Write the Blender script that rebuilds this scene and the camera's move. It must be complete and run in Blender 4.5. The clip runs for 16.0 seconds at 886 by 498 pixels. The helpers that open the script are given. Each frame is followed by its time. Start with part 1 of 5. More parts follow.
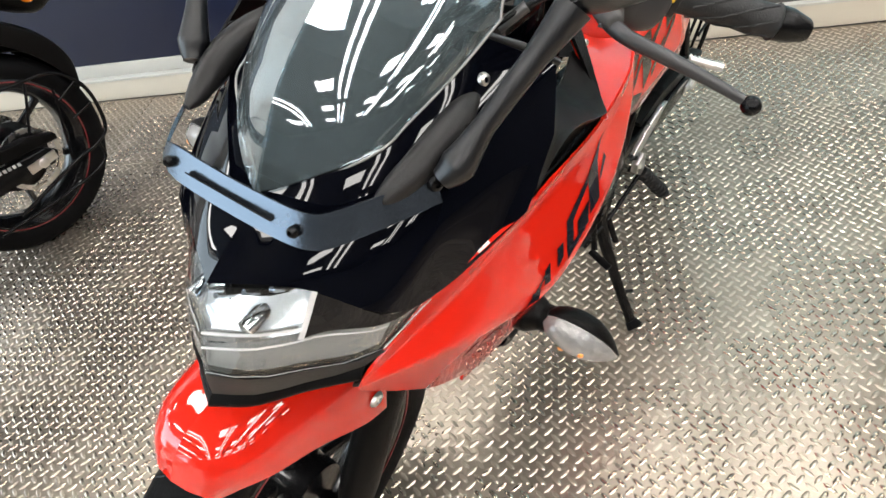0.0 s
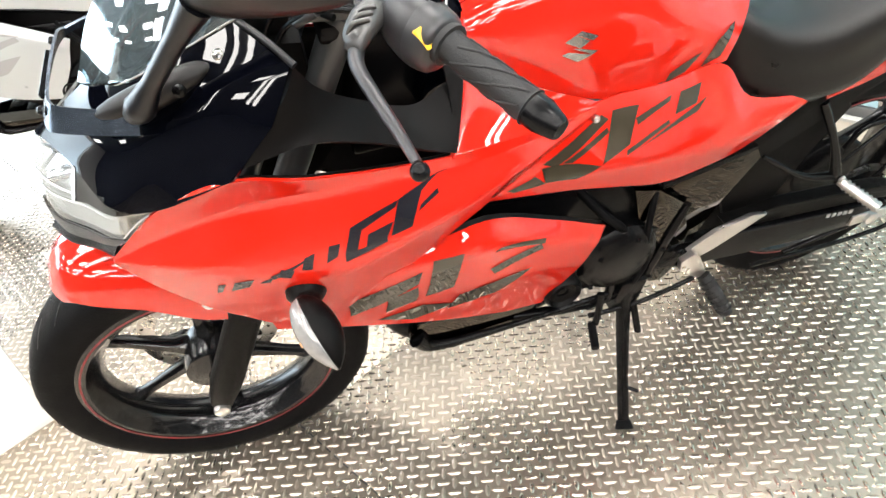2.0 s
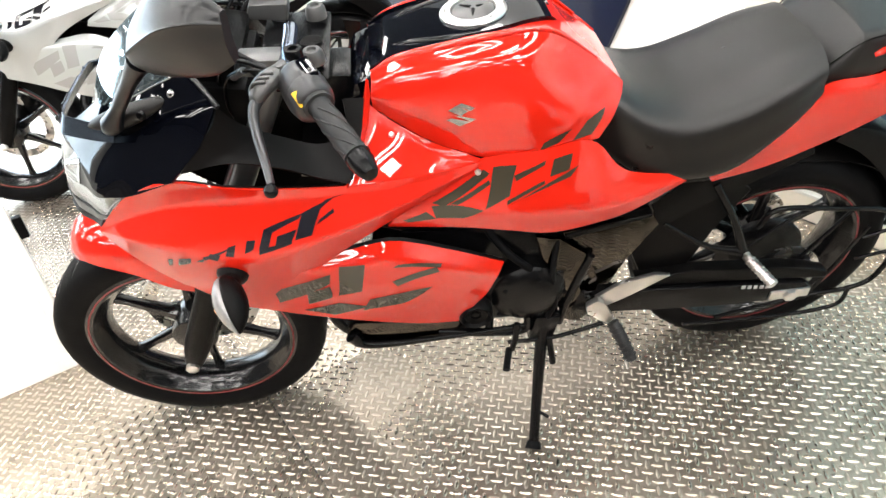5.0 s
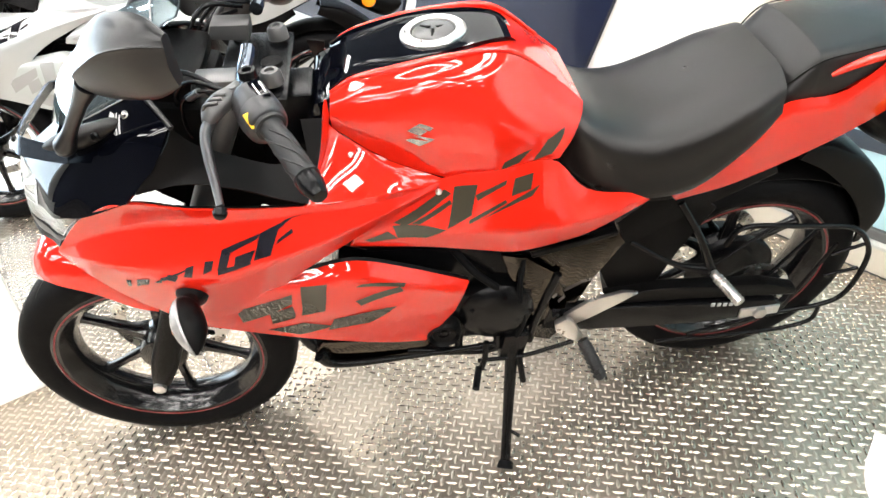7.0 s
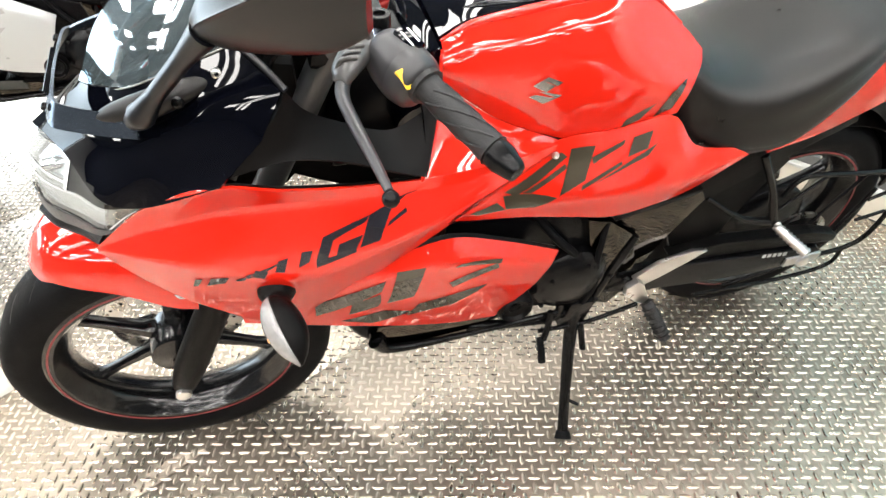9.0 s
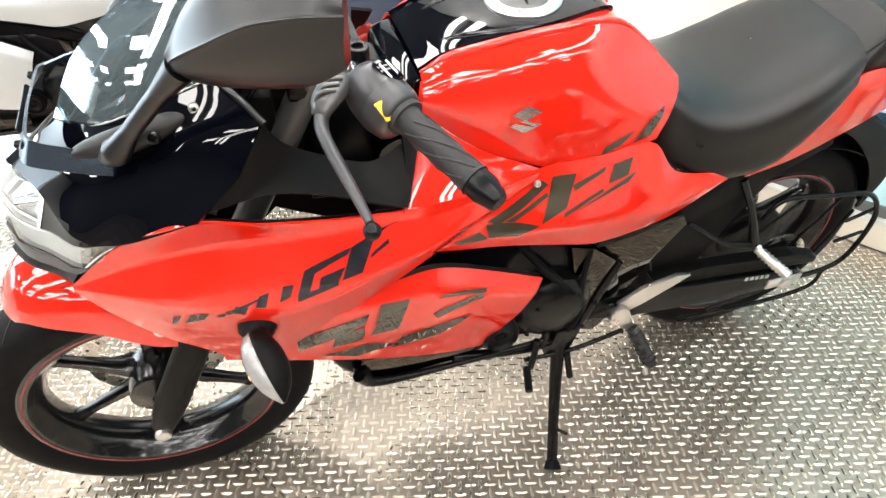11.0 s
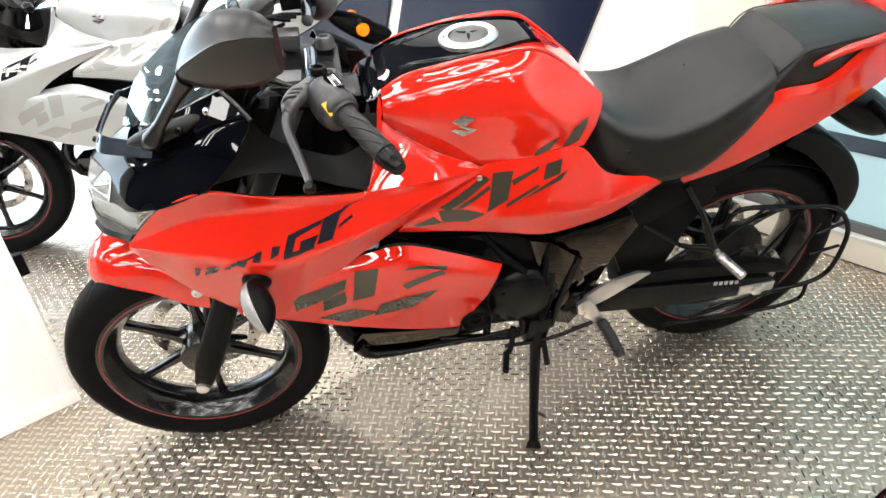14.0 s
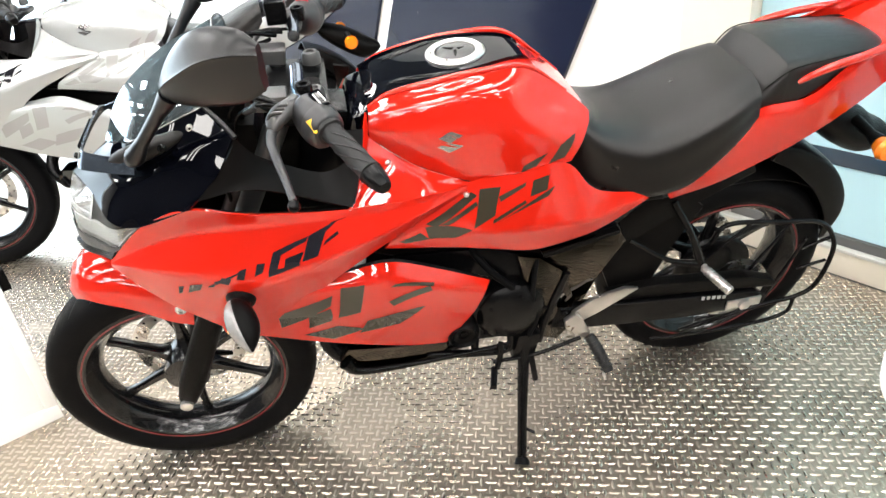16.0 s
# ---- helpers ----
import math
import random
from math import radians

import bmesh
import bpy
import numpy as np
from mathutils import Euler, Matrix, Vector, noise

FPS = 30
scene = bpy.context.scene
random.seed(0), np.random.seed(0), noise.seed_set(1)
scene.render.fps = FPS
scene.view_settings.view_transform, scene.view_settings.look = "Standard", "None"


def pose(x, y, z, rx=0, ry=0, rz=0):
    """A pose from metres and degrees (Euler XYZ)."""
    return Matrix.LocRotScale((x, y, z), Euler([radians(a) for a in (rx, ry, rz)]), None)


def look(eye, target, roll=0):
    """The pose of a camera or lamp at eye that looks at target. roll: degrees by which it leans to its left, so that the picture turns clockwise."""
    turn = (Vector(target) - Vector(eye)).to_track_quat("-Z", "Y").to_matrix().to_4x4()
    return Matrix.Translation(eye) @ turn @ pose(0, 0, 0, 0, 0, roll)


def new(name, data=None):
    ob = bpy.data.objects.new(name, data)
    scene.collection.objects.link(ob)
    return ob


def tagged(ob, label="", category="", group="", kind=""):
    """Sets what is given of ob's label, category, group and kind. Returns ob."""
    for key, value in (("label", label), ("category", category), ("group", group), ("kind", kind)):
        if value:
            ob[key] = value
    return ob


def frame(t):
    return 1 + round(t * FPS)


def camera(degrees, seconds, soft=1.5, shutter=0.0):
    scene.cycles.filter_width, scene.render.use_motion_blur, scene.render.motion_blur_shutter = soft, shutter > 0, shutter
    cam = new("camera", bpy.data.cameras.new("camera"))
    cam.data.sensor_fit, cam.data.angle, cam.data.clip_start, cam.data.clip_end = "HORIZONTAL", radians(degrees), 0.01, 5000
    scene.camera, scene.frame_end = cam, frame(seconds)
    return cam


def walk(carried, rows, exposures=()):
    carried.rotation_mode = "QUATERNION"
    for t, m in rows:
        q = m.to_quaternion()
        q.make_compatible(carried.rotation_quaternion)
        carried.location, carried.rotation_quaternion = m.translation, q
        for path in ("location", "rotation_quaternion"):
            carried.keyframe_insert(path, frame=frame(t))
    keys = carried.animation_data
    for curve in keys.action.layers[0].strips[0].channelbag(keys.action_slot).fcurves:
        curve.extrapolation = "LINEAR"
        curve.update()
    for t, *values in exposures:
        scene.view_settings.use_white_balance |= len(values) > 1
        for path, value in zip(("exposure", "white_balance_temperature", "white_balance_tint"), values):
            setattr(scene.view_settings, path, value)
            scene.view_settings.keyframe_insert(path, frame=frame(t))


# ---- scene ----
cam = camera(68.0, 16.0)
PATH = [
    (0, (-0.198, -0.624, 1.226), (0.862, 0.383, -0.139), -12.7),
    (0.5, (-0.084, -0.698, 1.2), (0.879, 0.4, -0.166), -9.4),
    (1, (0.084, -0.746, 1.171), (0.803, 0.521, -0.2), -9.5),
    (1.5, (0.203, -0.896, 1.142), (0.618, 0.578, -0.144), -9.6),
    (2, (0.275, -0.998, 1.165), (0.578, 0.544, -0.072), -8.8),
    (2.5, (0.291, -1.048, 1.215), (0.604, 0.51, 0.001), -8.3),
    (3, (0.267, -1.103, 1.247), (0.651, 0.512, 0.131), -6.2),
    (3.5, (0.239, -1.222, 1.272), (0.553, 0.375, 0.11), -3.8),
    (4, (0.324, -1.274, 1.274), (0.583, 0.36, 0.15), -4.8),
    (4.5, (0.484, -1.254, 1.251), (0.571, 0.395, 0.123), -4.6),
    (5, (0.543, -1.248, 1.249), (0.597, 0.403, 0.122), -6.0),
    (5.2, (0.552, -1.244, 1.254), (0.614, 0.412, 0.134), -5.2),
    (7.3, (0.6, -1.245, 1.249), (0.676, 0.427, 0.155), -5.8),
    (7.5, (0.568, -1.24, 1.243), (0.604, 0.422, 0.132), -6.2),
    (8, (0.451, -1.178, 1.237), (0.567, 0.471, 0.112), -3.4),
    (8.5, (0.307, -1.073, 1.235), (0.637, 0.483, 0.022), -4.1),
    (8.7, (0.277, -1.05, 1.232), (0.668, 0.463, -0.015), -2.0),
    (10.8, (0.262, -1.035, 1.223), (0.705, 0.508, 0.03), -1.9),
    (11, (0.275, -1.037, 1.226), (0.738, 0.511, 0.048), -1.8),
    (11.5, (0.313, -1.049, 1.228), (0.816, 0.506, 0.076), -2.2),
    (12, (0.333, -1.069, 1.241), (0.844, 0.49, 0.097), -3.0),
    (12.5, (0.336, -1.149, 1.263), (0.774, 0.532, 0.271), -4.8),
    (13, (0.403, -1.287, 1.266), (0.661, 0.458, 0.324), -4.0),
    (13.5, (0.434, -1.35, 1.248), (0.658, 0.397, 0.3), -4.4),
    (14, (0.436, -1.37, 1.233), (0.64, 0.349, 0.231), -6.1),
    (14.5, (0.431, -1.381, 1.212), (0.636, 0.295, 0.139), -6.5),
    (15, (0.431, -1.378, 1.203), (0.625, 0.283, 0.106), -6.0),
    (15.5, (0.438, -1.368, 1.23), (0.65, 0.351, 0.229), -5.3),
    (16, (0.445, -1.358, 1.24), (0.683, 0.369, 0.26), -5.6),
]
walk(cam, [(t, look(eye, target, roll)) for t, eye, target, roll in PATH], [(0, -0.45), (0.5, -0.25), (1.0, 0.1), (2.0, 0.25), (3.0, 0.25), (3.5, 0.1), (4.5, 0.05), (7.5, 0.2), (11.0, 0.2), (12.0, 0.1), (12.5, -0.05), (13.0, -0.38), (13.5, -0.38), (14.0, -0.15), (14.5, 0.0), (16.0, -0.05)])

# ---- world and light ----
world = bpy.data.worlds.new("world")
scene.world = world
world.use_nodes = True
world.node_tree.nodes["Background"].inputs[0].default_value = (0.75, 0.85, 1.0, 1)
world.node_tree.nodes["Background"].inputs[1].default_value = 0.4

ROOM = pose(0, 0, 0, 0, 0, 29.5)          # the room and its floor plates stand askew to the motorcycle
LEAN_BIKE = 11.3                            # lean on the side stand


# ---- materials ----
def material(name, base, rough=0.5, metal=0.0, coat=0.0, vary=0.06, vary_scale=6.0, bump=0.0, bump_scale=400.0, emit=None, spec=0.5, coat_ior=1.5):
    m = bpy.data.materials.new(name)
    m.use_nodes = True
    nt = m.node_tree
    b = nt.nodes["Principled BSDF"]
    b.inputs["Roughness"].default_value = rough
    b.inputs["Metallic"].default_value = metal
    b.inputs["Coat Weight"].default_value = coat
    b.inputs["Coat Roughness"].default_value = 0.008
    b.inputs["Coat IOR"].default_value = coat_ior
    b.inputs["Specular IOR Level"].default_value = spec if coat < 0.5 else 0.0
    tc = nt.nodes.new("ShaderNodeTexCoord")
    n = nt.nodes.new("ShaderNodeTexNoise")
    n.inputs["Scale"].default_value = vary_scale
    n.inputs["Detail"].default_value = 5
    nt.links.new(tc.outputs["Object"], n.inputs["Vector"])
    ramp = nt.nodes.new("ShaderNodeMix")
    ramp.data_type = "RGBA"
    ramp.inputs["A"].default_value = (*[c * (1 - vary) for c in base], 1)
    ramp.inputs["B"].default_value = (*[min(1, c * (1 + vary)) for c in base], 1)
    nt.links.new(n.outputs["Fac"], ramp.inputs["Factor"])
    nt.links.new(ramp.outputs["Result"], b.inputs["Base Color"])
    if vary:
        rr = nt.nodes.new("ShaderNodeMapRange")
        rr.inputs["To Min"].default_value = max(0.0, rough - 0.25 * rough)
        rr.inputs["To Max"].default_value = min(1.0, rough + 0.25 * rough)
        nt.links.new(n.outputs["Fac"], rr.inputs["Value"])
        nt.links.new(rr.outputs["Result"], b.inputs["Roughness"])
    if bump:
        n2 = nt.nodes.new("ShaderNodeTexNoise")
        n2.inputs["Scale"].default_value = bump_scale
        n2.inputs["Detail"].default_value = 3
        nt.links.new(tc.outputs["Object"], n2.inputs["Vector"])
        bp = nt.nodes.new("ShaderNodeBump")
        bp.inputs["Strength"].default_value = bump
        bp.inputs["Distance"].default_value = 0.002
        nt.links.new(n2.outputs["Fac"], bp.inputs["Height"])
        nt.links.new(bp.outputs["Normal"], b.inputs["Normal"])
    if emit:
        b.inputs["Emission Color"].default_value = (*emit[:3], 1)
        b.inputs["Emission Strength"].default_value = emit[3]
    return m


def clear_material(name, tint, gloss=0.03, low=0.05, high=0.75, sky_mix=0.0):
    """A thin clear sheet: see-through straight on, glossier at a slant; the diffuse mix paints in reflected daylight.
    """
    m = bpy.data.materials.new(name)
    m.use_nodes = True
    nt = m.node_tree
    nt.nodes.remove(nt.nodes["Principled BSDF"])
    out = nt.nodes["Material Output"]
    t = nt.nodes.new("ShaderNodeBsdfTransparent")
    t.inputs[0].default_value = (*tint, 1)
    g = nt.nodes.new("ShaderNodeBsdfGlossy")
    g.inputs["Roughness"].default_value = gloss
    f = nt.nodes.new("ShaderNodeLayerWeight")
    f.inputs["Blend"].default_value = 0.5
    p = nt.nodes.new("ShaderNodeMath")
    p.operation = "POWER"
    p.inputs[1].default_value = 3.0
    r = nt.nodes.new("ShaderNodeMapRange")
    r.inputs["To Min"].default_value = low
    r.inputs["To Max"].default_value = high
    x = nt.nodes.new("ShaderNodeMixShader")
    nt.links.new(f.outputs["Facing"], p.inputs[0])
    nt.links.new(p.outputs[0], r.inputs["Value"])
    nt.links.new(r.outputs[0], x.inputs[0])
    if sky_mix:
        h = nt.nodes.new("ShaderNodeMixShader")
        h.inputs[0].default_value = sky_mix
        d = nt.nodes.new("ShaderNodeBsdfDiffuse")
        d.inputs[0].default_value = (0.62, 0.76, 0.80, 1)
        nt.links.new(t.outputs[0], h.inputs[1])
        nt.links.new(d.outputs[0], h.inputs[2])
        nt.links.new(h.outputs[0], x.inputs[1])
    else:
        nt.links.new(t.outputs[0], x.inputs[1])
    nt.links.new(g.outputs[0], x.inputs[2])
    nt.links.new(x.outputs[0], out.inputs["Surface"])
    return m


RED = material("red_gloss_paint", (0.53, 0.014, 0.006), 0.3, 0, 1.0, 0.03, 5, coat_ior=1.62)
WHITE_PAINT = material("pearl_white_paint", (0.40, 0.415, 0.41), 0.3, 0.25, 1.0, 0.03, 5)
BLACK = material("gloss_black", (0.0010, 0.0012, 0.0025), 0.12, 0, 0.6, 0.1, 5, coat_ior=1.5)
PLASTIC = material("matte_black_plastic", (0.0028, 0.0026, 0.0026), 0.36, 0, 0, 0.15, 20, 0.25, 900, spec=0.07)
GREY_PLASTIC = material("dark_grey_plastic", (0.0040, 0.0036, 0.0036), 0.36, 0, 0, 0.12, 20, 0.3, 900, spec=0.07)
MIRROR_SHELL = material("satin_grey_plastic", (0.0024, 0.0028, 0.0038), 0.32, 0, 0, 0.08, 12, 0.1, 900, spec=0.40)
RUBBER = material("tyre_rubber", (0.0032, 0.0032, 0.0036), 0.6, 0, 0, 0.2, 25, 0.3, 300, spec=0.07)
GRIP = material("grip_rubber", (0.014, 0.014, 0.0145), 0.55, 0, 0, 0.15, 30, 0.3, 500, spec=0.3)
METAL_BLACK = material("black_metal", (0.003, 0.003, 0.0034), 0.24, 0.1, 0, 0.2, 15, 0.1, 300, spec=0.16)
RIM_BLACK = material("satin_black_alloy", (0.004, 0.004, 0.0045), 0.22, 0.1, 0.3, 0.15, 12, spec=0.3)
ALLOY = material("bare_alloy", (0.62, 0.61, 0.6), 0.3, 1.0, 0, 0.08, 30, 0.1, 300)
STEEL = material("disc_steel", (0.55, 0.54, 0.52), 0.28, 1.0, 0, 0.1, 30)
CHROME = material("chrome", (0.85, 0.86, 0.88), 0.06, 1.0, 0, 0.02, 10)
CAST = material("cast_grey_metal", (0.085, 0.084, 0.084), 0.34, 0.5, 0, 0.15, 30, 0.15, 300)
SEAT = material("seat_vinyl", (0.0045, 0.0038, 0.0035), 0.31, 0, 0, 0.1, 25, 0.3, 700, spec=0.35)
FOOT = material("satin_grey_moulding", (0.009, 0.0085, 0.0085), 0.38, 0, 0, 0.1, 20, 0.15, 700, spec=0.25)
SWITCH = material("grey_switch_plastic", (0.022, 0.022, 0.024), 0.34, 0, 0, 0.1, 20, 0.1, 900, spec=0.5)
DARK_CHROME = material("dark_polished_tube", (0.20, 0.23, 0.28), 0.16, 1.0, 0, 0.05, 20)
EMBLEM = material("dark_silver_emblem", (0.34, 0.33, 0.33), 0.22, 1.0, 0, 0.1, 60)
PINSTRIPE = material("red_rim_tape", (0.16, 0.006, 0.009), 0.4)
DECAL = material("dark_olive_decal", (0.035, 0.030, 0.020), 0.3, 0, 1.0, 0.1, 20)
DECAL_BLACK = material("black_decal", (0.012, 0.012, 0.016), 0.3, 0, 1.0, 0.1, 20)
DECAL_GREY = material("grey_decal", (0.30, 0.30, 0.29), 0.35, 0, 0.8, 0.05, 20)
YELLOW = material("yellow_switch", (0.85, 0.50, 0.02), 0.4)
SCARLET = material("red_switch", (0.6, 0.02, 0.02), 0.4)
ORANGE = material("orange_lens", (0.9, 0.22, 0.01), 0.2, 0, 1.0)
BULB = material("orange_bulb", (0.85, 0.32, 0.08), 0.3)
LENS_WHITE = material("frosted_clear_lens", (0.22, 0.215, 0.21), 0.12, 0.25, 1.0, 0.25, 90, 0.5, 160)
LAMP_GREY = material("grey_lamp_base", (0.22, 0.22, 0.215), 0.2, 0, 0.6, 0.1, 30)
LENS_TRIM = material("bright_lamp_trim", (0.70, 0.72, 0.74), 0.2, 0.5, 0.4, 0.05, 20)
REFLECTOR = material("lamp_reflector", (0.86, 0.88, 0.9), 0.16, 0.6, 0, 0.05, 20)
# last value: pale blue put into the screen's colour for mirrored sky
SCREEN = clear_material("smoked_clear_screen", (0.76, 0.83, 0.86), 0.006, 0.10, 0.94, 0.04)
LAMP_GLASS = clear_material("lamp_cover_glass", (0.93, 0.95, 0.96), 0.02, 0.07, 0.85)
MIRROR_GLASS = material("mirror_glass", (0.9, 0.9, 0.9), 0.02, 1.0, 0, 0.0)
GLOSS_PLATE = material("mirror_gloss_black", (0.055, 0.049, 0.042), 0.004, 1.0, 0, 0.0, 8)
BRACKET = material("blued_steel_strap", (0.075, 0.092, 0.115), 0.25, 0.9, 0, 0.1, 30, 0.1, 300)
PLATE = material("tread_plate_steel", (0.345, 0.296, 0.242), 0.36, 0.85, 0, 0.22, 2.2, 0.15, 160)
# bars paler and smoother than the plate, to sharpen its mirrored pattern
BAR = material("pale_tread_bars", (0.52, 0.452, 0.370), 0.27, 0.9, 0, 0.12, 4.0, 0.1, 200)
WALL_WHITE = material("white_wall_paint", (0.82, 0.82, 0.80), 0.5, 0, 0, 0.02, 3, 0.1, 120)
CHARCOAL = material("charcoal_wall_paint", (0.030, 0.033, 0.040), 0.6, 0, 0, 0.1, 2, 0.1, 120)
CREAM = material("cream_wall_paint", (0.66, 0.64, 0.55), 0.5, 0, 0, 0.03, 3, 0.1, 120)
SKIRTING = material("cream_skirting", (0.50, 0.46, 0.38), 0.45, 0, 0, 0.08, 6)
LEDGE = material("pale_grey_trim", (0.44, 0.44, 0.41), 0.4, 0, 0, 0.05, 6)
NAVY = material("navy_wall_panel", (0.008, 0.011, 0.028), 0.25, 0, 0.1, 0.15, 2, spec=0.2)
AQUA = material("pale_blue_glass_panel", (0.42, 0.63, 0.70), 0.12, 0, 0.8, 0.06, 1.5)
BAND = material("dark_blue_band", (0.016, 0.034, 0.055), 0.2, 0, 0.4, 0.1, 2)
STRIP = material("grey_channel", (0.12, 0.12, 0.12), 0.4, 0.5)
BOARD = material("white_board", (0.74, 0.76, 0.74), 0.35, 0, 0.2, 0.02, 3)
BOARD_EDGE = material("white_board_frame", (0.85, 0.85, 0.82), 0.4, 0, 0, 0.02, 3)
CEILING = material("grey_ceiling", (0.085, 0.09, 0.095), 0.8)
LED = material("led_panel", (0.9, 0.9, 0.9), 0.5, emit=(1.0, 0.965, 0.925, 30.0))
SKY_GLOW = material("bright_daylight", (0.5, 0.6, 0.7), 0.9, emit=(0.76, 0.90, 1.0, 8.0))


# ---- mesh helpers ----
def finish(name, verts, faces, mat, parent=None, label="", smooth=True, sharp=35, flip=False):
    me = bpy.data.meshes.new(name)
    if flip:
        faces = [tuple(reversed(f)) for f in faces]
    me.from_pydata([tuple(map(float, v)) for v in verts], [], [tuple(map(int, f)) for f in faces])
    me.validate()
    me.materials.append(mat)
    if smooth:
        me.polygons.foreach_set("use_smooth", [True] * len(me.polygons))
        me.set_sharp_from_angle(angle=radians(sharp))
    ob = new(name, me)
    if parent:
        ob.parent = parent
    if label:
        tagged(ob, label)
    return ob


def part(name, bm, mat, parent=None, label="", smooth=True, sharp=35):
    bmesh.ops.recalc_face_normals(bm, faces=bm.faces)
    me = bpy.data.meshes.new(name)
    bm.to_mesh(me)
    bm.free()
    me.materials.append(mat)
    if smooth:
        me.polygons.foreach_set("use_smooth", [True] * len(me.polygons))
        me.set_sharp_from_angle(angle=radians(sharp))
    ob = new(name, me)
    if parent:
        ob.parent = parent
    if label:
        tagged(ob, label)
    return ob


def from_grid(G, wrap=False, close=False):
    """A bmesh over a grid of points; wrap joins the last column to the first, close caps the end rings."""
    G = np.asarray(G, float)
    n, k = G.shape[:2]
    bm = bmesh.new()
    vs = [[bm.verts.new(G[i, j]) for j in range(k)] for i in range(n)]
    for i in range(n - 1):
        for j in range(k if wrap else k - 1):
            a = (vs[i][j], vs[i][(j + 1) % k], vs[i + 1][(j + 1) % k], vs[i + 1][j])
            if len(set(a)) == 4:
                bm.faces.new(a)
    if close:
        bm.faces.new(vs[0])
        bm.faces.new(vs[-1])
    return bm


CREASES = {}                               # panels with sharp folds along their control rows


def curve_at(P, t):
    """Catmull-Rom through the rows of P at parameters t from 0 to 1."""
    P = np.asarray(P, float)
    n = len(P)
    s = np.clip(np.asarray(t, float), 0, 1) * (n - 1)
    i = np.minimum(s.astype(int), n - 2)
    f = (s - i).reshape((-1,) + (1,) * (P.ndim - 1))
    E = np.concatenate([[2 * P[0] - P[1]], P, [2 * P[-1] - P[-2]]])
    p0, p1, p2, p3 = E[i], E[i + 1], E[i + 2], E[i + 3]
    return 0.5 * (2 * p1 + (p2 - p0) * f + (2 * p0 - 5 * p1 + 4 * p2 - p3) * f ** 2 + (3 * p1 - p0 - 3 * p2 + p3) * f ** 3)


def surface(C, u, v, crease=None):
    """Points of the smooth surface through the control rows C at all u (along rows) and v (down rows); crease flattens the bands between the rows."""
    crease = CREASES.get(id(C), 0.0) if crease is None else crease
    C = np.asarray(C, float)
    rows = curve_at(C, v)                                   # len(v), K, 3
    if crease:
        w = np.clip(np.asarray(v, float), 0, 1) * (len(C) - 1)
        i = np.minimum(w.astype(int), len(C) - 2)
        f = (w - i)[:, None, None]
        rows = (1 - crease) * rows + crease * ((1 - f) * C[i] + f * C[i + 1])
    return np.transpose(curve_at(np.transpose(rows, (1, 0, 2)), u), (1, 0, 2))


def normals(G):
    du = np.gradient(G, axis=1)
    dv = np.gradient(G, axis=0)
    n = np.cross(du, dv)
    return n / np.maximum(np.linalg.norm(n, axis=2, keepdims=True), 1e-9)


def fair(C, nu, nv, du, dv):
    """A low-order surface near the control rows, led back onto their four edges."""
    crease = CREASES.get(id(C), 0.0)
    C = np.asarray(C, float)
    n, k = C.shape[:2]
    base = lambda u, v: np.stack([u ** a * v ** b for a in range(du + 1) for b in range(dv + 1)], -1)
    V, U = np.meshgrid(np.linspace(0, 1, n), np.linspace(0, 1, k), indexing="ij")
    coef = np.linalg.lstsq(base(U, V).reshape(n * k, -1), C.reshape(n * k, 3), rcond=None)[0]
    v, u = np.meshgrid(np.linspace(0, 1, nv), np.linspace(0, 1, nu), indexing="ij")
    S = base(u, v) @ coef
    R = surface(C, np.linspace(0, 1, nu), np.linspace(0, 1, nv), crease) - S
    u, v = u[..., None], v[..., None]
    sides = (1 - v) * R[:1] + v * R[-1:] + (1 - u) * R[:, :1] + u * R[:, -1:]
    corners = (1 - v) * ((1 - u) * R[0, 0] + u * R[0, -1]) + v * ((1 - u) * R[-1, 0] + u * R[-1, -1])
    return S + sides - corners


def shell(name, C, mat, parent, thick=0.003, nu=28, nv=14, side=1, outward=(0, -1, 0), label="", sharp=50, mid=0.0, order=None):
    """A sheet of that thickness over control rows; side -1 mirrors it to the other flank."""
    G = fair(C, nu, nv, *order) if order else surface(C, np.linspace(0, 1, nu), np.linspace(0, 1, nv))
    N = normals(G)
    if (N.reshape(-1, 3) @ np.array(outward)).mean() < 0:
        N = -N
    H = G - N * thick
    if side < 0:
        G, H = G * (1, -1, 1) + (0, 2 * mid, 0), H * (1, -1, 1) + (0, 2 * mid, 0)
    V = np.concatenate([G.reshape(-1, 3), H.reshape(-1, 3)])
    o = nu * nv
    F = []
    for i in range(nv - 1):
        for j in range(nu - 1):
            a = i * nu + j
            F.append((a, a + 1, a + nu + 1, a + nu))
            F.append((o + a, o + a + nu, o + a + nu + 1, o + a + 1))
    ring = [j for j in range(nu)] + [i * nu + nu - 1 for i in range(1, nv)] + [(nv - 1) * nu + j for j in range(nu - 2, -1, -1)] + [i * nu for i in range(nv - 2, 0, -1)]
    for a, b in zip(ring, ring[1:] + ring[:1]):
        F.append((b, a, o + a, o + b))
    bm = bmesh.new()
    vs = [bm.verts.new(v) for v in V]
    for f in F:
        try:
            bm.faces.new([vs[k] for k in f])
        except ValueError:
            pass
    bmesh.ops.remove_doubles(bm, verts=bm.verts, dist=1e-5)
    return part(name, bm, mat, parent, label, sharp=sharp)


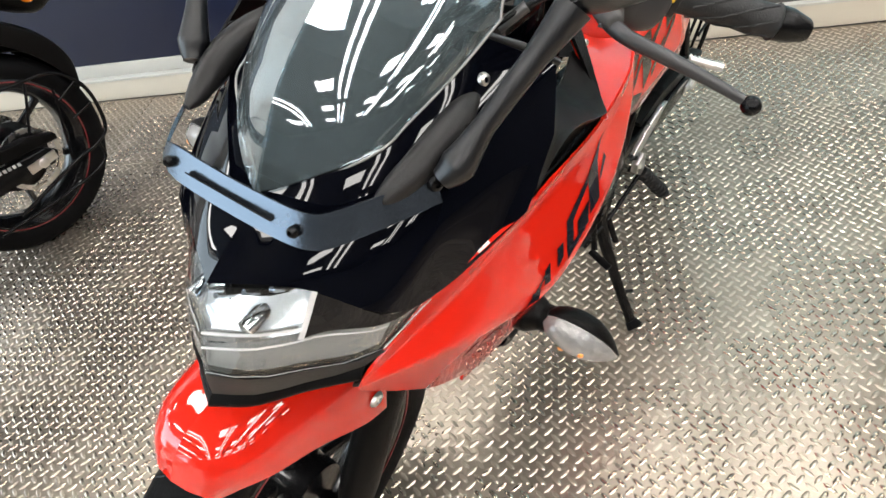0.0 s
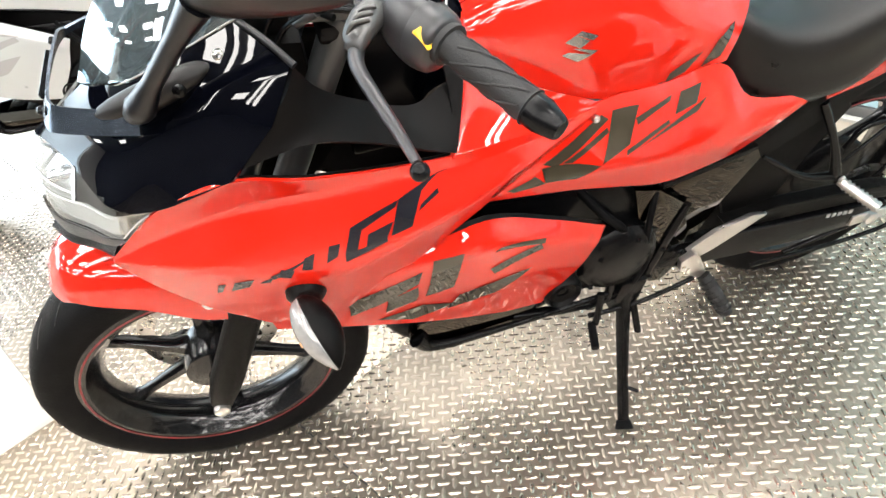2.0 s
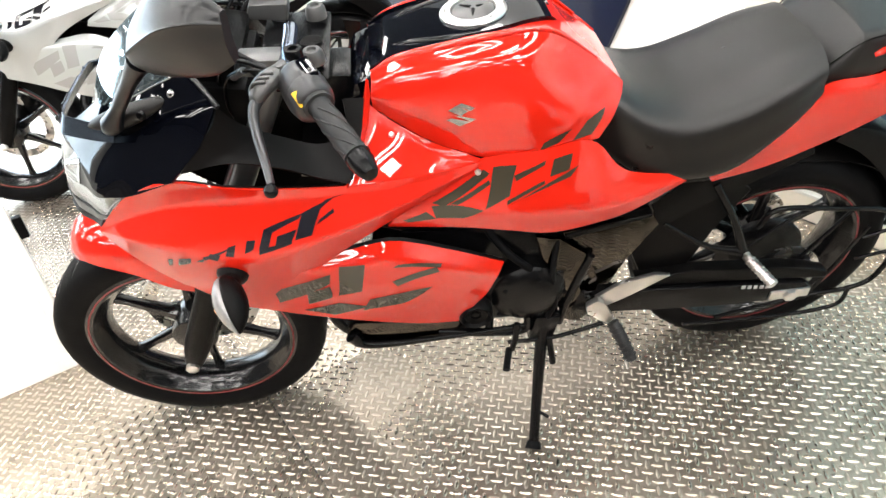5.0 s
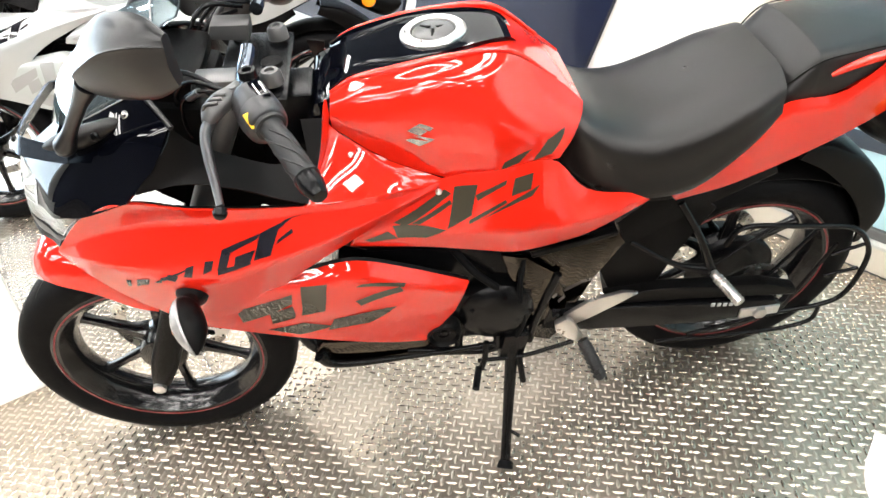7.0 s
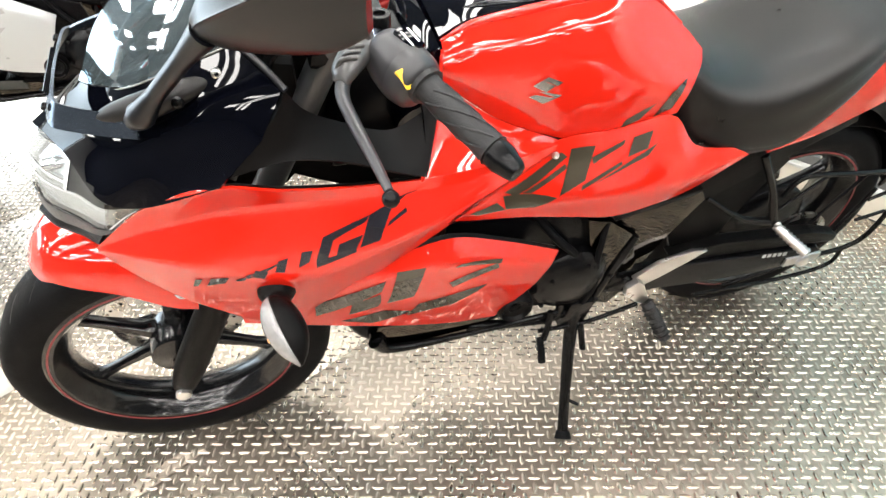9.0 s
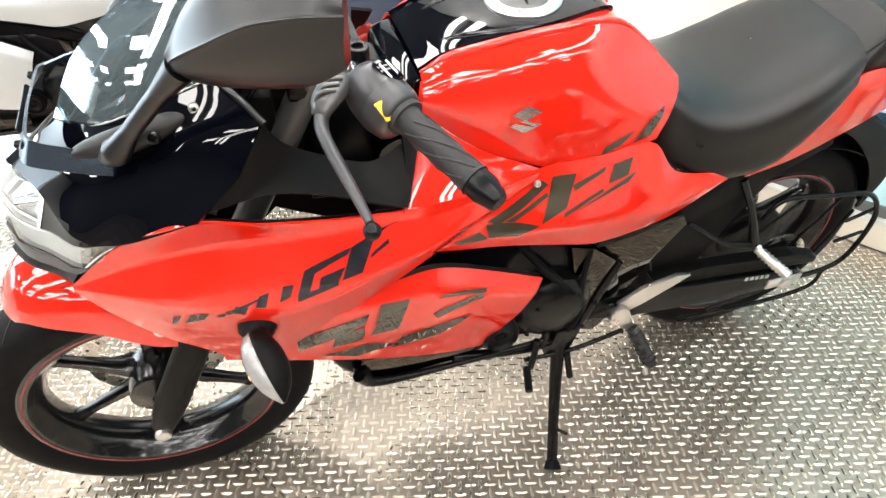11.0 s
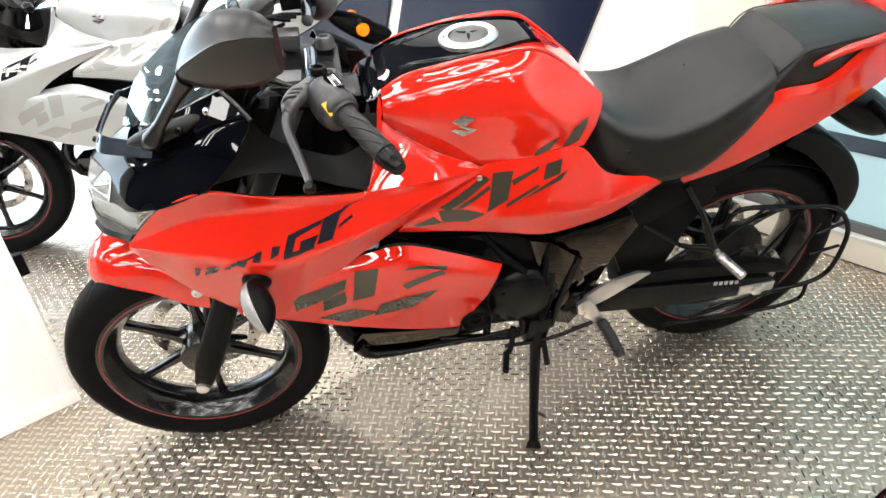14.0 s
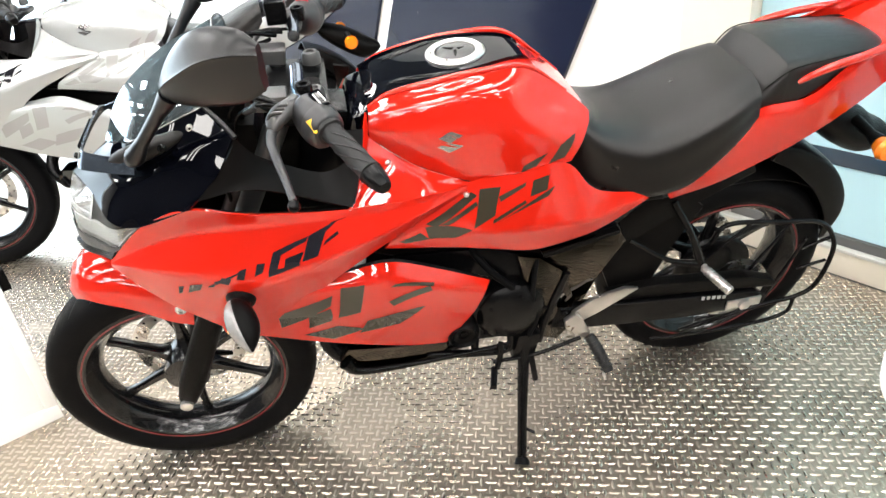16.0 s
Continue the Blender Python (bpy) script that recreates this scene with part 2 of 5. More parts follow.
def decal(name, C, quad, mat, parent, side=1, lift=0.0012, outward=(0, -1, 0), n=8, label="", mid=0.0):
    """A thin film on a surface, between four corners given as (u, v)."""
    q = np.array(quad, float)
    G = np.zeros((n, n, 3))
    e = 0.004
    for i, b in enumerate(np.linspace(0, 1, n)):
        for j, a in enumerate(np.linspace(0, 1, n)):
            u, v = (1 - b) * ((1 - a) * q[0] + a * q[1]) + b * ((1 - a) * q[3] + a * q[2])
            u, v = min(max(u, e), 1 - e), min(max(v, e), 1 - e)
            S = surface(C, [u - e, u, u + e], [v - e, v, v + e])
            nn = np.cross(S[1, 2] - S[1, 0], S[2, 1] - S[0, 1])
            nn /= max(np.linalg.norm(nn), 1e-9)
            if nn @ np.array(outward) < 0:
                nn = -nn
            G[i, j] = S[1, 1] + nn * lift
    if side < 0:
        G = G * (1, -1, 1) + (0, 2 * mid, 0)
    return part(name, from_grid(G), mat, parent, label)


def tube(name, P, r, mat, parent, n=10, label="", steps=None, close=True):
    """A round rod along smooth points; r is one radius or one for each point."""
    P = np.asarray(P, float)
    steps = steps or max(2, 6 * (len(P) - 1))
    t = np.linspace(0, 1, steps + 1)
    Q = curve_at(P, t) if len(P) > 2 else P[0] + t[:, None] * (P[1] - P[0])
    R = np.interp(t, np.linspace(0, 1, len(P)), r if hasattr(r, "__len__") else [r] * len(P))
    T = np.gradient(Q, axis=0)
    T /= np.linalg.norm(T, axis=1, keepdims=True)
    a = np.cross(T[0], (0.31, 0.2, 0.93))
    if np.linalg.norm(a) < 0.05:
        a = np.cross(T[0], (1, 0, 0))
    a /= np.linalg.norm(a)
    rings = []
    for q, d, rr in zip(Q, T, R):
        a = a - d * (a @ d)
        a /= np.linalg.norm(a)
        b = np.cross(d, a)
        rings.append([q + rr * (math.cos(w) * a + math.sin(w) * b) for w in np.linspace(0, 2 * math.pi, n, endpoint=False)])
    return part(name, from_grid(rings, wrap=True, close=close), mat, parent, label, sharp=50)


def lathe(name, prof, centre, mat, parent, n=48, axis="y", closed=True, label="", turn=None, sharp=40):
    """A turned body: prof holds (radius, offset along the axis)."""
    rings = []
    for w in np.linspace(0, 2 * math.pi, n, endpoint=False):
        rings.append([Vector((r * math.cos(w), y, r * math.sin(w))) for r, y in prof])
    k = len(prof)
    bm = bmesh.new()
    m = Matrix.Translation(centre) @ (turn if turn else Matrix())
    if axis == "z":
        m = m @ pose(0, 0, 0, 90, 0, 0)
    if axis == "x":
        m = m @ pose(0, 0, 0, 0, 0, 90)
    vs = [[bm.verts.new(m @ p) for p in ring] for ring in rings]
    for i in range(n):
        for j in range(k if closed else k - 1):
            bm.faces.new((vs[i][j], vs[i][(j + 1) % k], vs[(i + 1) % n][(j + 1) % k], vs[(i + 1) % n][j]))
    bmesh.ops.remove_doubles(bm, verts=bm.verts, dist=1e-6)
    return part(name, bm, mat, parent, label, sharp=sharp)


def prism(name, outline, y0, y1, mat, parent, bevel=0.004, label="", m=None, axis="y"):
    """A bevelled slab with an outline in x, z, from y0 to y1 (axis z: outline in x, y)."""
    bm = bmesh.new()
    put = (lambda a, b, c: (a, c, b)) if axis == "y" else (lambda a, b, c: (a, b, c))
    lo = [bm.verts.new(put(a, b, y0)) for a, b in outline]
    hi = [bm.verts.new(put(a, b, y1)) for a, b in outline]
    bm.faces.new(lo)
    bm.faces.new(list(reversed(hi)))
    for i in range(len(lo)):
        j = (i + 1) % len(lo)
        bm.faces.new((lo[i], hi[i], hi[j], lo[j]))
    if bevel:
        bmesh.ops.bevel(bm, geom=bm.edges[:], offset=bevel, segments=2, profile=0.6, affect="EDGES", clamp_overlap=True)
    if m:
        bmesh.ops.transform(bm, matrix=m, verts=bm.verts)
    return part(name, bm, mat, parent, label, sharp=30)


def loft(name, rings, mat, parent, steps=24, n=24, label="", close=True, sharp=50):
    """A closed skin through rings of equal point counts, smoothed both ways."""
    R = np.asarray(rings, float)
    along = curve_at(R, np.linspace(0, 1, steps))
    out = []
    for ring in along:
        loop = np.concatenate([ring[-2:], ring, ring[:3]])
        k = len(ring)
        t = (2 + np.linspace(0, k, n, endpoint=False)) / (len(loop) - 1)
        out.append(curve_at(loop, t))
    return part(name, from_grid(out, wrap=True, close=close), mat, parent, label, sharp=sharp)


# ---- the room ----
def slab(name, lo, hi, mat, label="", bevel=0.0, parent=None, kind="structure"):
    """A block of the room between two corners, in the room's own axes."""
    bm = bmesh.new()
    bmesh.ops.create_cube(bm, size=1, matrix=Matrix.LocRotScale([(a + b) / 2 for a, b in zip(lo, hi)], None, [abs(b - a) for a, b in zip(lo, hi)]))
    if bevel:
        bmesh.ops.bevel(bm, geom=bm.edges[:], offset=bevel, segments=2, profile=0.6, affect="EDGES")
    ob = part(name, bm, mat, parent, sharp=30)
    if parent is None:
        ob.matrix_world = ROOM
        tagged(ob, label, kind=kind)
    return ob


WALL_U, HEIGHT = 1.81, 3.1
U0, V0, V1 = -7.6, -9.0, 5.4

floor = slab("floor", (U0, V0, -0.12), (WALL_U + 0.2, V1, -0.006), STRIP, "dark sub-floor under steel tread plates")
slab("ceiling", (U0, V0, HEIGHT), (WALL_U + 0.2, V1, HEIGHT + 0.1), CEILING, "plain grey showroom ceiling")
slab("wall_east", (WALL_U + 0.05, V0, 0), (WALL_U + 0.2, V1, HEIGHT), WALL_WHITE, "white painted showroom wall behind the motorcycles")
# south and west walls are unseen, added to close the room with dark reflections
slab("wall_south", (U0, V0 - 0.15, 0), (WALL_U + 0.2, V0, HEIGHT), CHARCOAL, "added dark charcoal wall, out of view")
slab("wall_west", (U0 - 0.15, V0, 0), (U0, V1, HEIGHT), CHARCOAL, "added dark charcoal wall, out of view")
# glazed shop front: piers, sill and head round one wide opening
slab("wall_north", (U0, V1, 0), (WALL_U + 0.2, V1 + 0.15, 0.35), WALL_WHITE, "low sill wall of the shop window")
slab("wall_north", (U0, V1, 3.0), (WALL_U + 0.2, V1 + 0.15, HEIGHT), WALL_WHITE, "wall over the shop window")
slab("wall_north", (U0, V1, 0.35), (-6.0, V1 + 0.15, 3.0), WALL_WHITE, "white pier beside the shop window")
slab("wall_north", (1.2, V1, 0.35), (WALL_U + 0.2, V1 + 0.15, 3.0), WALL_WHITE, "white pier beside the shop window")
slab("backdrop", (-8.0, V1 + 0.9, -0.5), (2.5, V1 + 0.95, 4.0), SKY_GLOW, "bright daylight outside the shop window")
# skirting, channel and panels along the east wall
slab("baseboard", (WALL_U, V0, 0), (WALL_U + 0.05, V1, 0.085), SKIRTING, "cream skirting along the showroom wall", 0.003)
slab("trim", (WALL_U - 0.004, V0, 0.0855), (WALL_U + 0.05, V1, 0.096), LEDGE, "thin pale lip on top of the skirting", 0.002)
slab("trim", (WALL_U + 0.02, V0, 0.0965), (WALL_U + 0.05, -0.372, 0.13), STRIP, "grey channel at the foot of the wall panels", 0.003)
slab("trim", (WALL_U + 0.022, -0.37, 0.0965), (WALL_U + 0.05, V1, 0.15), LEDGE, "pale grey ledge under the wall panels", 0.003)
slab("wall_panel", (WALL_U + 0.03, -2.6, 0.131), (WALL_U + 0.0495, -0.372, HEIGHT - 0.02), AQUA, "pale blue glossy glass wall panel", 0.003)
slab("trim", (WALL_U + 0.025, -2.6, 0.357), (WALL_U + 0.0297, -0.374, 0.408), BAND, "dark blue band across the pale glass panel", 0.002)
slab("wall_pier", (WALL_U - 0.03, -0.37, 0.151), (WALL_U + 0.0495, -0.135, HEIGHT - 0.02), CREAM, "cream painted pier on the showroom wall", 0.004)


def slanted(name, v_low, v_low2, z0, z1, u, lean, mat, label):
    """A flat wall panel whose sides lean over."""
    d = lean * (z1 - z0)
    bm = bmesh.new()
    pts = [(v_low, z0), (v_low2, z0), (v_low2 - d, z1), (v_low - d, z1)]
    lo = [bm.verts.new((u, a, b)) for a, b in pts]
    hi = [bm.verts.new((WALL_U + 0.0495, a, b)) for a, b in pts]
    bm.faces.new(lo), bm.faces.new(list(reversed(hi)))
    for i in range(4):
        bm.faces.new((lo[i], hi[i], hi[(i + 1) % 4], lo[(i + 1) % 4]))
    ob = part(name, bm, mat, sharp=30)
    ob.matrix_world = ROOM
    return tagged(ob, label, kind="structure")


slanted("wall_panel", 0.58, 1.86, 0.151, 1.6, WALL_U + 0.03, 0.47, NAVY, "dark navy glossy wall panel with leaning sides")
slanted("wall_panel", 1.98, 3.6, 0.151, 1.6, WALL_U + 0.03, 0.47, NAVY, "dark navy glossy wall panel with leaning sides")

# square lights sunk in the ceiling, and slim twin tubes between them
for i in range(5):
    for j in range(8):
        u, v = 0.58 - 1.56 * i, 5.05 - 1.75 * j
        lamp = slab("ceiling_light", (u - 0.22, v - 0.22, HEIGHT - 0.012), (u + 0.22, v + 0.22, HEIGHT + 0.002), LED, "square white ceiling light, lit", kind="")
        tagged(lamp, category="ceiling light", group="ceiling lights")
for v in (1.05, -0.7, -2.45, -4.2):
    for k in range(3):
        u = 0.9 - 2.9 * k
        fit = new("tube_light")
        fit.matrix_world = ROOM
        tagged(fit, "slim twin-tube ceiling light, lit", "ceiling light", "tube lights")
        slab("body", (u - 1.25, v - 0.15, HEIGHT - 0.03), (u + 1.25, v + 0.15, HEIGHT - 0.001), STRIP, parent=fit, bevel=0.004)
        for dv in (-0.10, 0.10):
            slab("tube", (u - 1.22, v + dv - 0.035, HEIGHT - 0.07), (u + 1.22, v + dv + 0.035, HEIGHT - 0.031), LED, parent=fit, bevel=0.008)



# ---- the motorcycle ----
def wheel(bike, x, R, half, disc_side, disc_r, label, y0=0.0, phase=327):
    """Tyre, rim, spokes, hub and brake disc about an axle at x."""
    w = new("wheel")
    w.parent = bike
    w.location = (x, y0, R)
    tagged(w, label)
    k = half / 0.05
    side = [(0.214, 0.036), (0.235, 0.048), (0.262, 0.052), (0.280, 0.047), (0.290, 0.036), (0.2945, 0.02), (0.296, 0)]
    prof = [(r * R / 0.296, y * k) for r, y in side] + [(r * R / 0.296, -y * k) for r, y in reversed(side[:-1])] + [(0.205, -0.03 * k), (0.205, 0.03 * k)]
    lathe("tyre", prof, (0, 0, 0), RUBBER, w, 72, sharp=60)
    # slanting tread grooves as shallow dark blocks pressed into the crown
    bm = bmesh.new()
    for i in range(30):
        for s in (-1, 1):
            a0 = 2 * math.pi * (i + (0.5 if s > 0 else 0)) / 30
            pts = []
            for q in range(5):
                f = q / 4
                a = a0 + 0.10 * f
                y = s * k * (0.006 + 0.034 * f)
                rr = R - 0.0002 - 0.0066 * max(0, f) ** 2 * 1.05
                pts.append((a, y, rr))
            for q in range(4):
                (a, y, r1), (b, y2, r2) = pts[q], pts[q + 1]
                h = 0.0055
                v = [bm.verts.new((r * math.cos(t), yy, r * math.sin(t))) for t, yy, r in ((a - h, y, r1 + 0.0012), (a + h, y, r1 + 0.0012), (b + h, y2, r2 + 0.0012), (b - h, y2, r2 + 0.0012))]
                bm.faces.new(v)
    tagged(part("tread_groove", bm, METAL_BLACK, w), "slanting tread grooves", kind="stuff")
    rim = [(0.229, 0.044 * k), (0.222, 0.046 * k), (0.212, 0.044 * k), (0.203, 0.034 * k), (0.192, 0.024 * k), (0.186, 0.012), (0.186, -0.012), (0.192, -0.024 * k), (0.203, -0.034 * k), (0.212, -0.044 * k), (0.222, -0.046 * k), (0.229, -0.044 * k), (0.212, -0.03 * k), (0.212, 0.03 * k)]
    lathe("rim", rim, (0, 0, 0), RIM_BLACK, w, 72, sharp=30)
    for s in (-1, 1):
        lathe("rim_stripe", [(0.2190, s * 0.0466 * k), (0.2222, s * 0.0466 * k), (0.2222, s * 0.0456 * k), (0.2190, s * 0.0456 * k)], (0, 0, 0), PINSTRIPE, w, 72)
    lathe("hub", [(0.052, -0.028), (0.05, -0.04), (0.03, -0.046), (0.012, -0.05), (0.012, 0.05), (0.03, 0.046), (0.05, 0.04), (0.052, 0.028)], (0, 0, 0), RIM_BLACK, w, 28)
    for i in range(6):
        a = radians(phase - 60 * i)
        rings = []
        for r, hw, t in ((0.034, 0.020, 0.018), (0.070, 0.0125, 0.015), (0.14, 0.0085, 0.011), (0.180, 0.0095, 0.012), (0.196, 0.016, 0.016)):
            c, e = Vector((math.cos(a), 0, math.sin(a))), Vector((-math.sin(a), 0, math.cos(a)))
            rings.append([c * r + e * (p * hw) + Vector((0, q * t + 0.016, 0)) for p, q in ((-1, -0.6), (-0.6, -1), (0.6, -1), (1, -0.6), (1, 0.6), (0.6, 1), (-0.6, 1), (-1, 0.6))])
        part("spoke", from_grid(curve_at(np.array([[tuple(p) for p in g] for g in rings]), np.linspace(0, 1, 9)), wrap=True, close=True), RIM_BLACK, w, sharp=40)
    y = disc_side * 0.062
    d = lathe("brake_disc", [(disc_r, y - 0.002), (disc_r, y + 0.002), (disc_r - 0.032, y + 0.002), (disc_r - 0.032, y - 0.002)], (0, 0, 0), STEEL, w, 60, label="drilled steel brake disc")
    bm = bmesh.new()
    for i in range(30):
        a = 2 * math.pi * i / 30
        r = disc_r - (0.009 if i % 2 else 0.022)
        for s in (-1, 1):
            bmesh.ops.create_circle(bm, cap_ends=True, radius=0.0035, segments=8, matrix=Matrix.Translation((r * math.cos(a), y + s * 0.0024, r * math.sin(a))) @ pose(0, 0, 0, 90, 0, 0))
    tagged(part("vent_hole", bm, METAL_BLACK, d), "rings of small drilled holes", kind="stuff")
    for i in range(5):
        a = 2 * math.pi * (i + 0.3) / 5
        tube("disc_carrier", [(0.045 * math.cos(a), y * 0.85, 0.045 * math.sin(a)), ((disc_r - 0.03) * math.cos(a + 0.25), y, (disc_r - 0.03) * math.sin(a + 0.25))], [0.011, 0.006], METAL_BLACK, d, 8)
    return w


def bolt(parent, p, d=(0, -1, 0), r=0.006, mat=None):
    """A round-headed bolt with a hex socket at p, facing d."""
    t = Vector(d).normalized().to_track_quat("-Y", "Z").to_matrix().to_4x4()
    b = lathe("bolt", [(0.0001, 0.0), (r * 1.25, 0.0), (r * 1.25, -0.0015), (r, -0.0045), (r * 0.5, -0.0055), (r * 0.45, -0.003), (0.0001, -0.003)], p, mat or ALLOY, parent, 14, closed=False, turn=t)
    return b


# control rows of the left-hand body panels (the right-hand ones mirror them)
HEAD_Y = -0.045                            # middle plane of the nose
FAIRING = [
    [(0.013, -0.167, 0.760), (0.097, -0.203, 0.845), (0.187, -0.234, 0.884), (0.270, -0.222, 0.850), (0.415, -0.215, 0.826), (0.554, -0.195, 0.812), (0.648, -0.165, 0.800)],
    [(0.012, -0.168, 0.757), (0.097, -0.198, 0.803), (0.184, -0.213, 0.827), (0.275, -0.218, 0.825), (0.401, -0.221, 0.811), (0.530, -0.202, 0.802), (0.647, -0.167, 0.797)],
    [(0.011, -0.168, 0.753), (0.084, -0.218, 0.768), (0.157, -0.244, 0.758), (0.259, -0.259, 0.729), (0.403, -0.250, 0.757), (0.529, -0.216, 0.779), (0.647, -0.167, 0.793)],
    [(0.010, -0.166, 0.746), (0.057, -0.188, 0.697), (0.120, -0.196, 0.627), (0.233, -0.200, 0.552), (0.394, -0.230, 0.692), (0.527, -0.203, 0.751), (0.647, -0.166, 0.787)],
]
LOWER = [
    [(0.164, -0.192, 0.657), (0.293, -0.212, 0.684), (0.394, -0.212, 0.682), (0.488, -0.202, 0.682), (0.584, -0.186, 0.629), (0.688, -0.174, 0.564)],
    [(0.159, -0.200, 0.640), (0.288, -0.229, 0.666), (0.389, -0.232, 0.659), (0.484, -0.225, 0.652), (0.581, -0.208, 0.602), (0.675, -0.183, 0.537)],
    [(0.158, -0.198, 0.597), (0.274, -0.215, 0.596), (0.379, -0.220, 0.583), (0.476, -0.215, 0.561), (0.567, -0.200, 0.523), (0.654, -0.178, 0.484)],
    [(0.160, -0.193, 0.566), (0.250, -0.195, 0.530), (0.332, -0.190, 0.489), (0.421, -0.185, 0.451), (0.516, -0.175, 0.412), (0.592, -0.165, 0.390)],
]
SHELF = [
    [(0.488, -0.112, 0.945), (0.488, -0.114, 0.919), (0.491, -0.117, 0.894), (0.566, -0.132, 0.835), (0.652, -0.155, 0.801)],
    [(0.469, -0.150, 0.892), (0.472, -0.152, 0.876), (0.479, -0.155, 0.859), (0.560, -0.165, 0.821), (0.651, -0.159, 0.799)],
    [(0.434, -0.214, 0.823), (0.437, -0.214, 0.821), (0.444, -0.213, 0.818), (0.554, -0.194, 0.811), (0.650, -0.164, 0.798)],
]
TANK = [
    [(0.492, -0.085, 0.939), (0.534, -0.085, 0.958), (0.603, -0.090, 0.970), (0.683, -0.090, 0.978), (0.776, -0.085, 0.975), (0.857, -0.082, 0.916), (0.901, -0.090, 0.875)],
    [(0.491, -0.100, 0.931), (0.538, -0.112, 0.938), (0.602, -0.122, 0.945), (0.668, -0.124, 0.955), (0.738, -0.123, 0.944), (0.812, -0.116, 0.902), (0.896, -0.106, 0.858)],
    [(0.488, -0.112, 0.915), (0.548, -0.130, 0.894), (0.622, -0.144, 0.884), (0.690, -0.149, 0.880), (0.757, -0.150, 0.876), (0.822, -0.143, 0.857), (0.880, -0.124, 0.829)],
    [(0.488, -0.112, 0.894), (0.567, -0.130, 0.834), (0.655, -0.150, 0.800), (0.704, -0.153, 0.799), (0.752, -0.154, 0.801), (0.801, -0.151, 0.802), (0.854, -0.142, 0.803)],
]
COVER = [
    [(0.495, -0.195, 0.726), (0.575, -0.178, 0.771), (0.653, -0.160, 0.803), (0.750, -0.157, 0.804), (0.840, -0.154, 0.809), (0.906, -0.154, 0.737), (1.017, -0.150, 0.707)],
    [(0.494, -0.195, 0.722), (0.588, -0.188, 0.747), (0.671, -0.178, 0.757), (0.760, -0.176, 0.755), (0.851, -0.173, 0.745), (0.913, -0.164, 0.710), (1.018, -0.152, 0.703)],
    [(0.490, -0.193, 0.714), (0.597, -0.194, 0.716), (0.686, -0.194, 0.708), (0.773, -0.191, 0.694), (0.867, -0.185, 0.686), (0.922, -0.172, 0.681), (1.019, -0.153, 0.699)],
    [(0.485, -0.190, 0.706), (0.608, -0.184, 0.678), (0.694, -0.182, 0.654), (0.777, -0.176, 0.629), (0.861, -0.171, 0.635), (0.927, -0.163, 0.647), (1.022, -0.152, 0.692)],
]
TAIL = [
    [(1.067, -0.137, 0.698), (1.150, -0.134, 0.766), (1.237, -0.122, 0.840), (1.344, -0.114, 0.848), (1.417, -0.106, 0.898), (1.500, -0.092, 0.938), (1.655, -0.062, 0.990)],
    [(1.066, -0.140, 0.694), (1.153, -0.140, 0.750), (1.241, -0.130, 0.811), (1.345, -0.122, 0.827), (1.426, -0.113, 0.882), (1.512, -0.097, 0.935), (1.668, -0.066, 0.980)],
    [(1.073, -0.138, 0.679), (1.167, -0.134, 0.717), (1.258, -0.126, 0.754), (1.357, -0.116, 0.787), (1.446, -0.107, 0.832), (1.530, -0.093, 0.888), (1.676, -0.064, 0.960)],
    [(1.084, -0.130, 0.663), (1.183, -0.124, 0.679), (1.275, -0.116, 0.707), (1.367, -0.106, 0.740), (1.452, -0.098, 0.785), (1.535, -0.088, 0.840), (1.674, -0.058, 0.940)],
]
COWL = [
    [(0.044, -0.045, 0.922), (0.078, -0.092, 0.943), (0.113, -0.126, 0.957), (0.176, -0.147, 0.990), (0.236, -0.157, 1.015)],
    [(0.014, -0.045, 0.904), (0.052, -0.104, 0.918), (0.104, -0.152, 0.930), (0.180, -0.182, 0.958), (0.277, -0.206, 0.984)],
    [(-0.010, -0.045, 0.890), (0.030, -0.112, 0.896), (0.077, -0.170, 0.892), (0.146, -0.204, 0.912), (0.245, -0.228, 0.937)],
    [(-0.031, -0.045, 0.876), (0.010, -0.113, 0.875), (0.046, -0.179, 0.848), (0.096, -0.206, 0.848), (0.189, -0.237, 0.888)],
]
LAMP = [
    [(-0.032, -0.045, 0.874), (-0.010, -0.086, 0.874), (0.020, -0.126, 0.872), (0.047, -0.178, 0.846), (0.093, -0.202, 0.847)],
    [(-0.056, -0.045, 0.826), (-0.033, -0.088, 0.826), (0.003, -0.127, 0.824), (0.040, -0.174, 0.818), (0.086, -0.199, 0.838)],
    [(-0.068, -0.045, 0.782), (-0.046, -0.086, 0.784), (-0.008, -0.124, 0.788), (0.034, -0.170, 0.797), (0.078, -0.196, 0.829)],
    [(-0.072, -0.045, 0.742), (-0.049, -0.084, 0.745), (-0.012, -0.122, 0.755), (0.026, -0.166, 0.776), (0.066, -0.191, 0.815)],
]
CHIN = [
    [(-0.072, -0.045, 0.7415), (-0.049, -0.084, 0.7445), (-0.012, -0.122, 0.7545), (0.024, -0.165, 0.7755)],
    [(-0.082, -0.045, 0.728), (-0.057, -0.084, 0.731), (-0.018, -0.122, 0.741), (0.014, -0.165, 0.760)],
    [(-0.070, -0.045, 0.712), (-0.045, -0.080, 0.716), (-0.006, -0.114, 0.727), (0.020, -0.158, 0.752)],
]
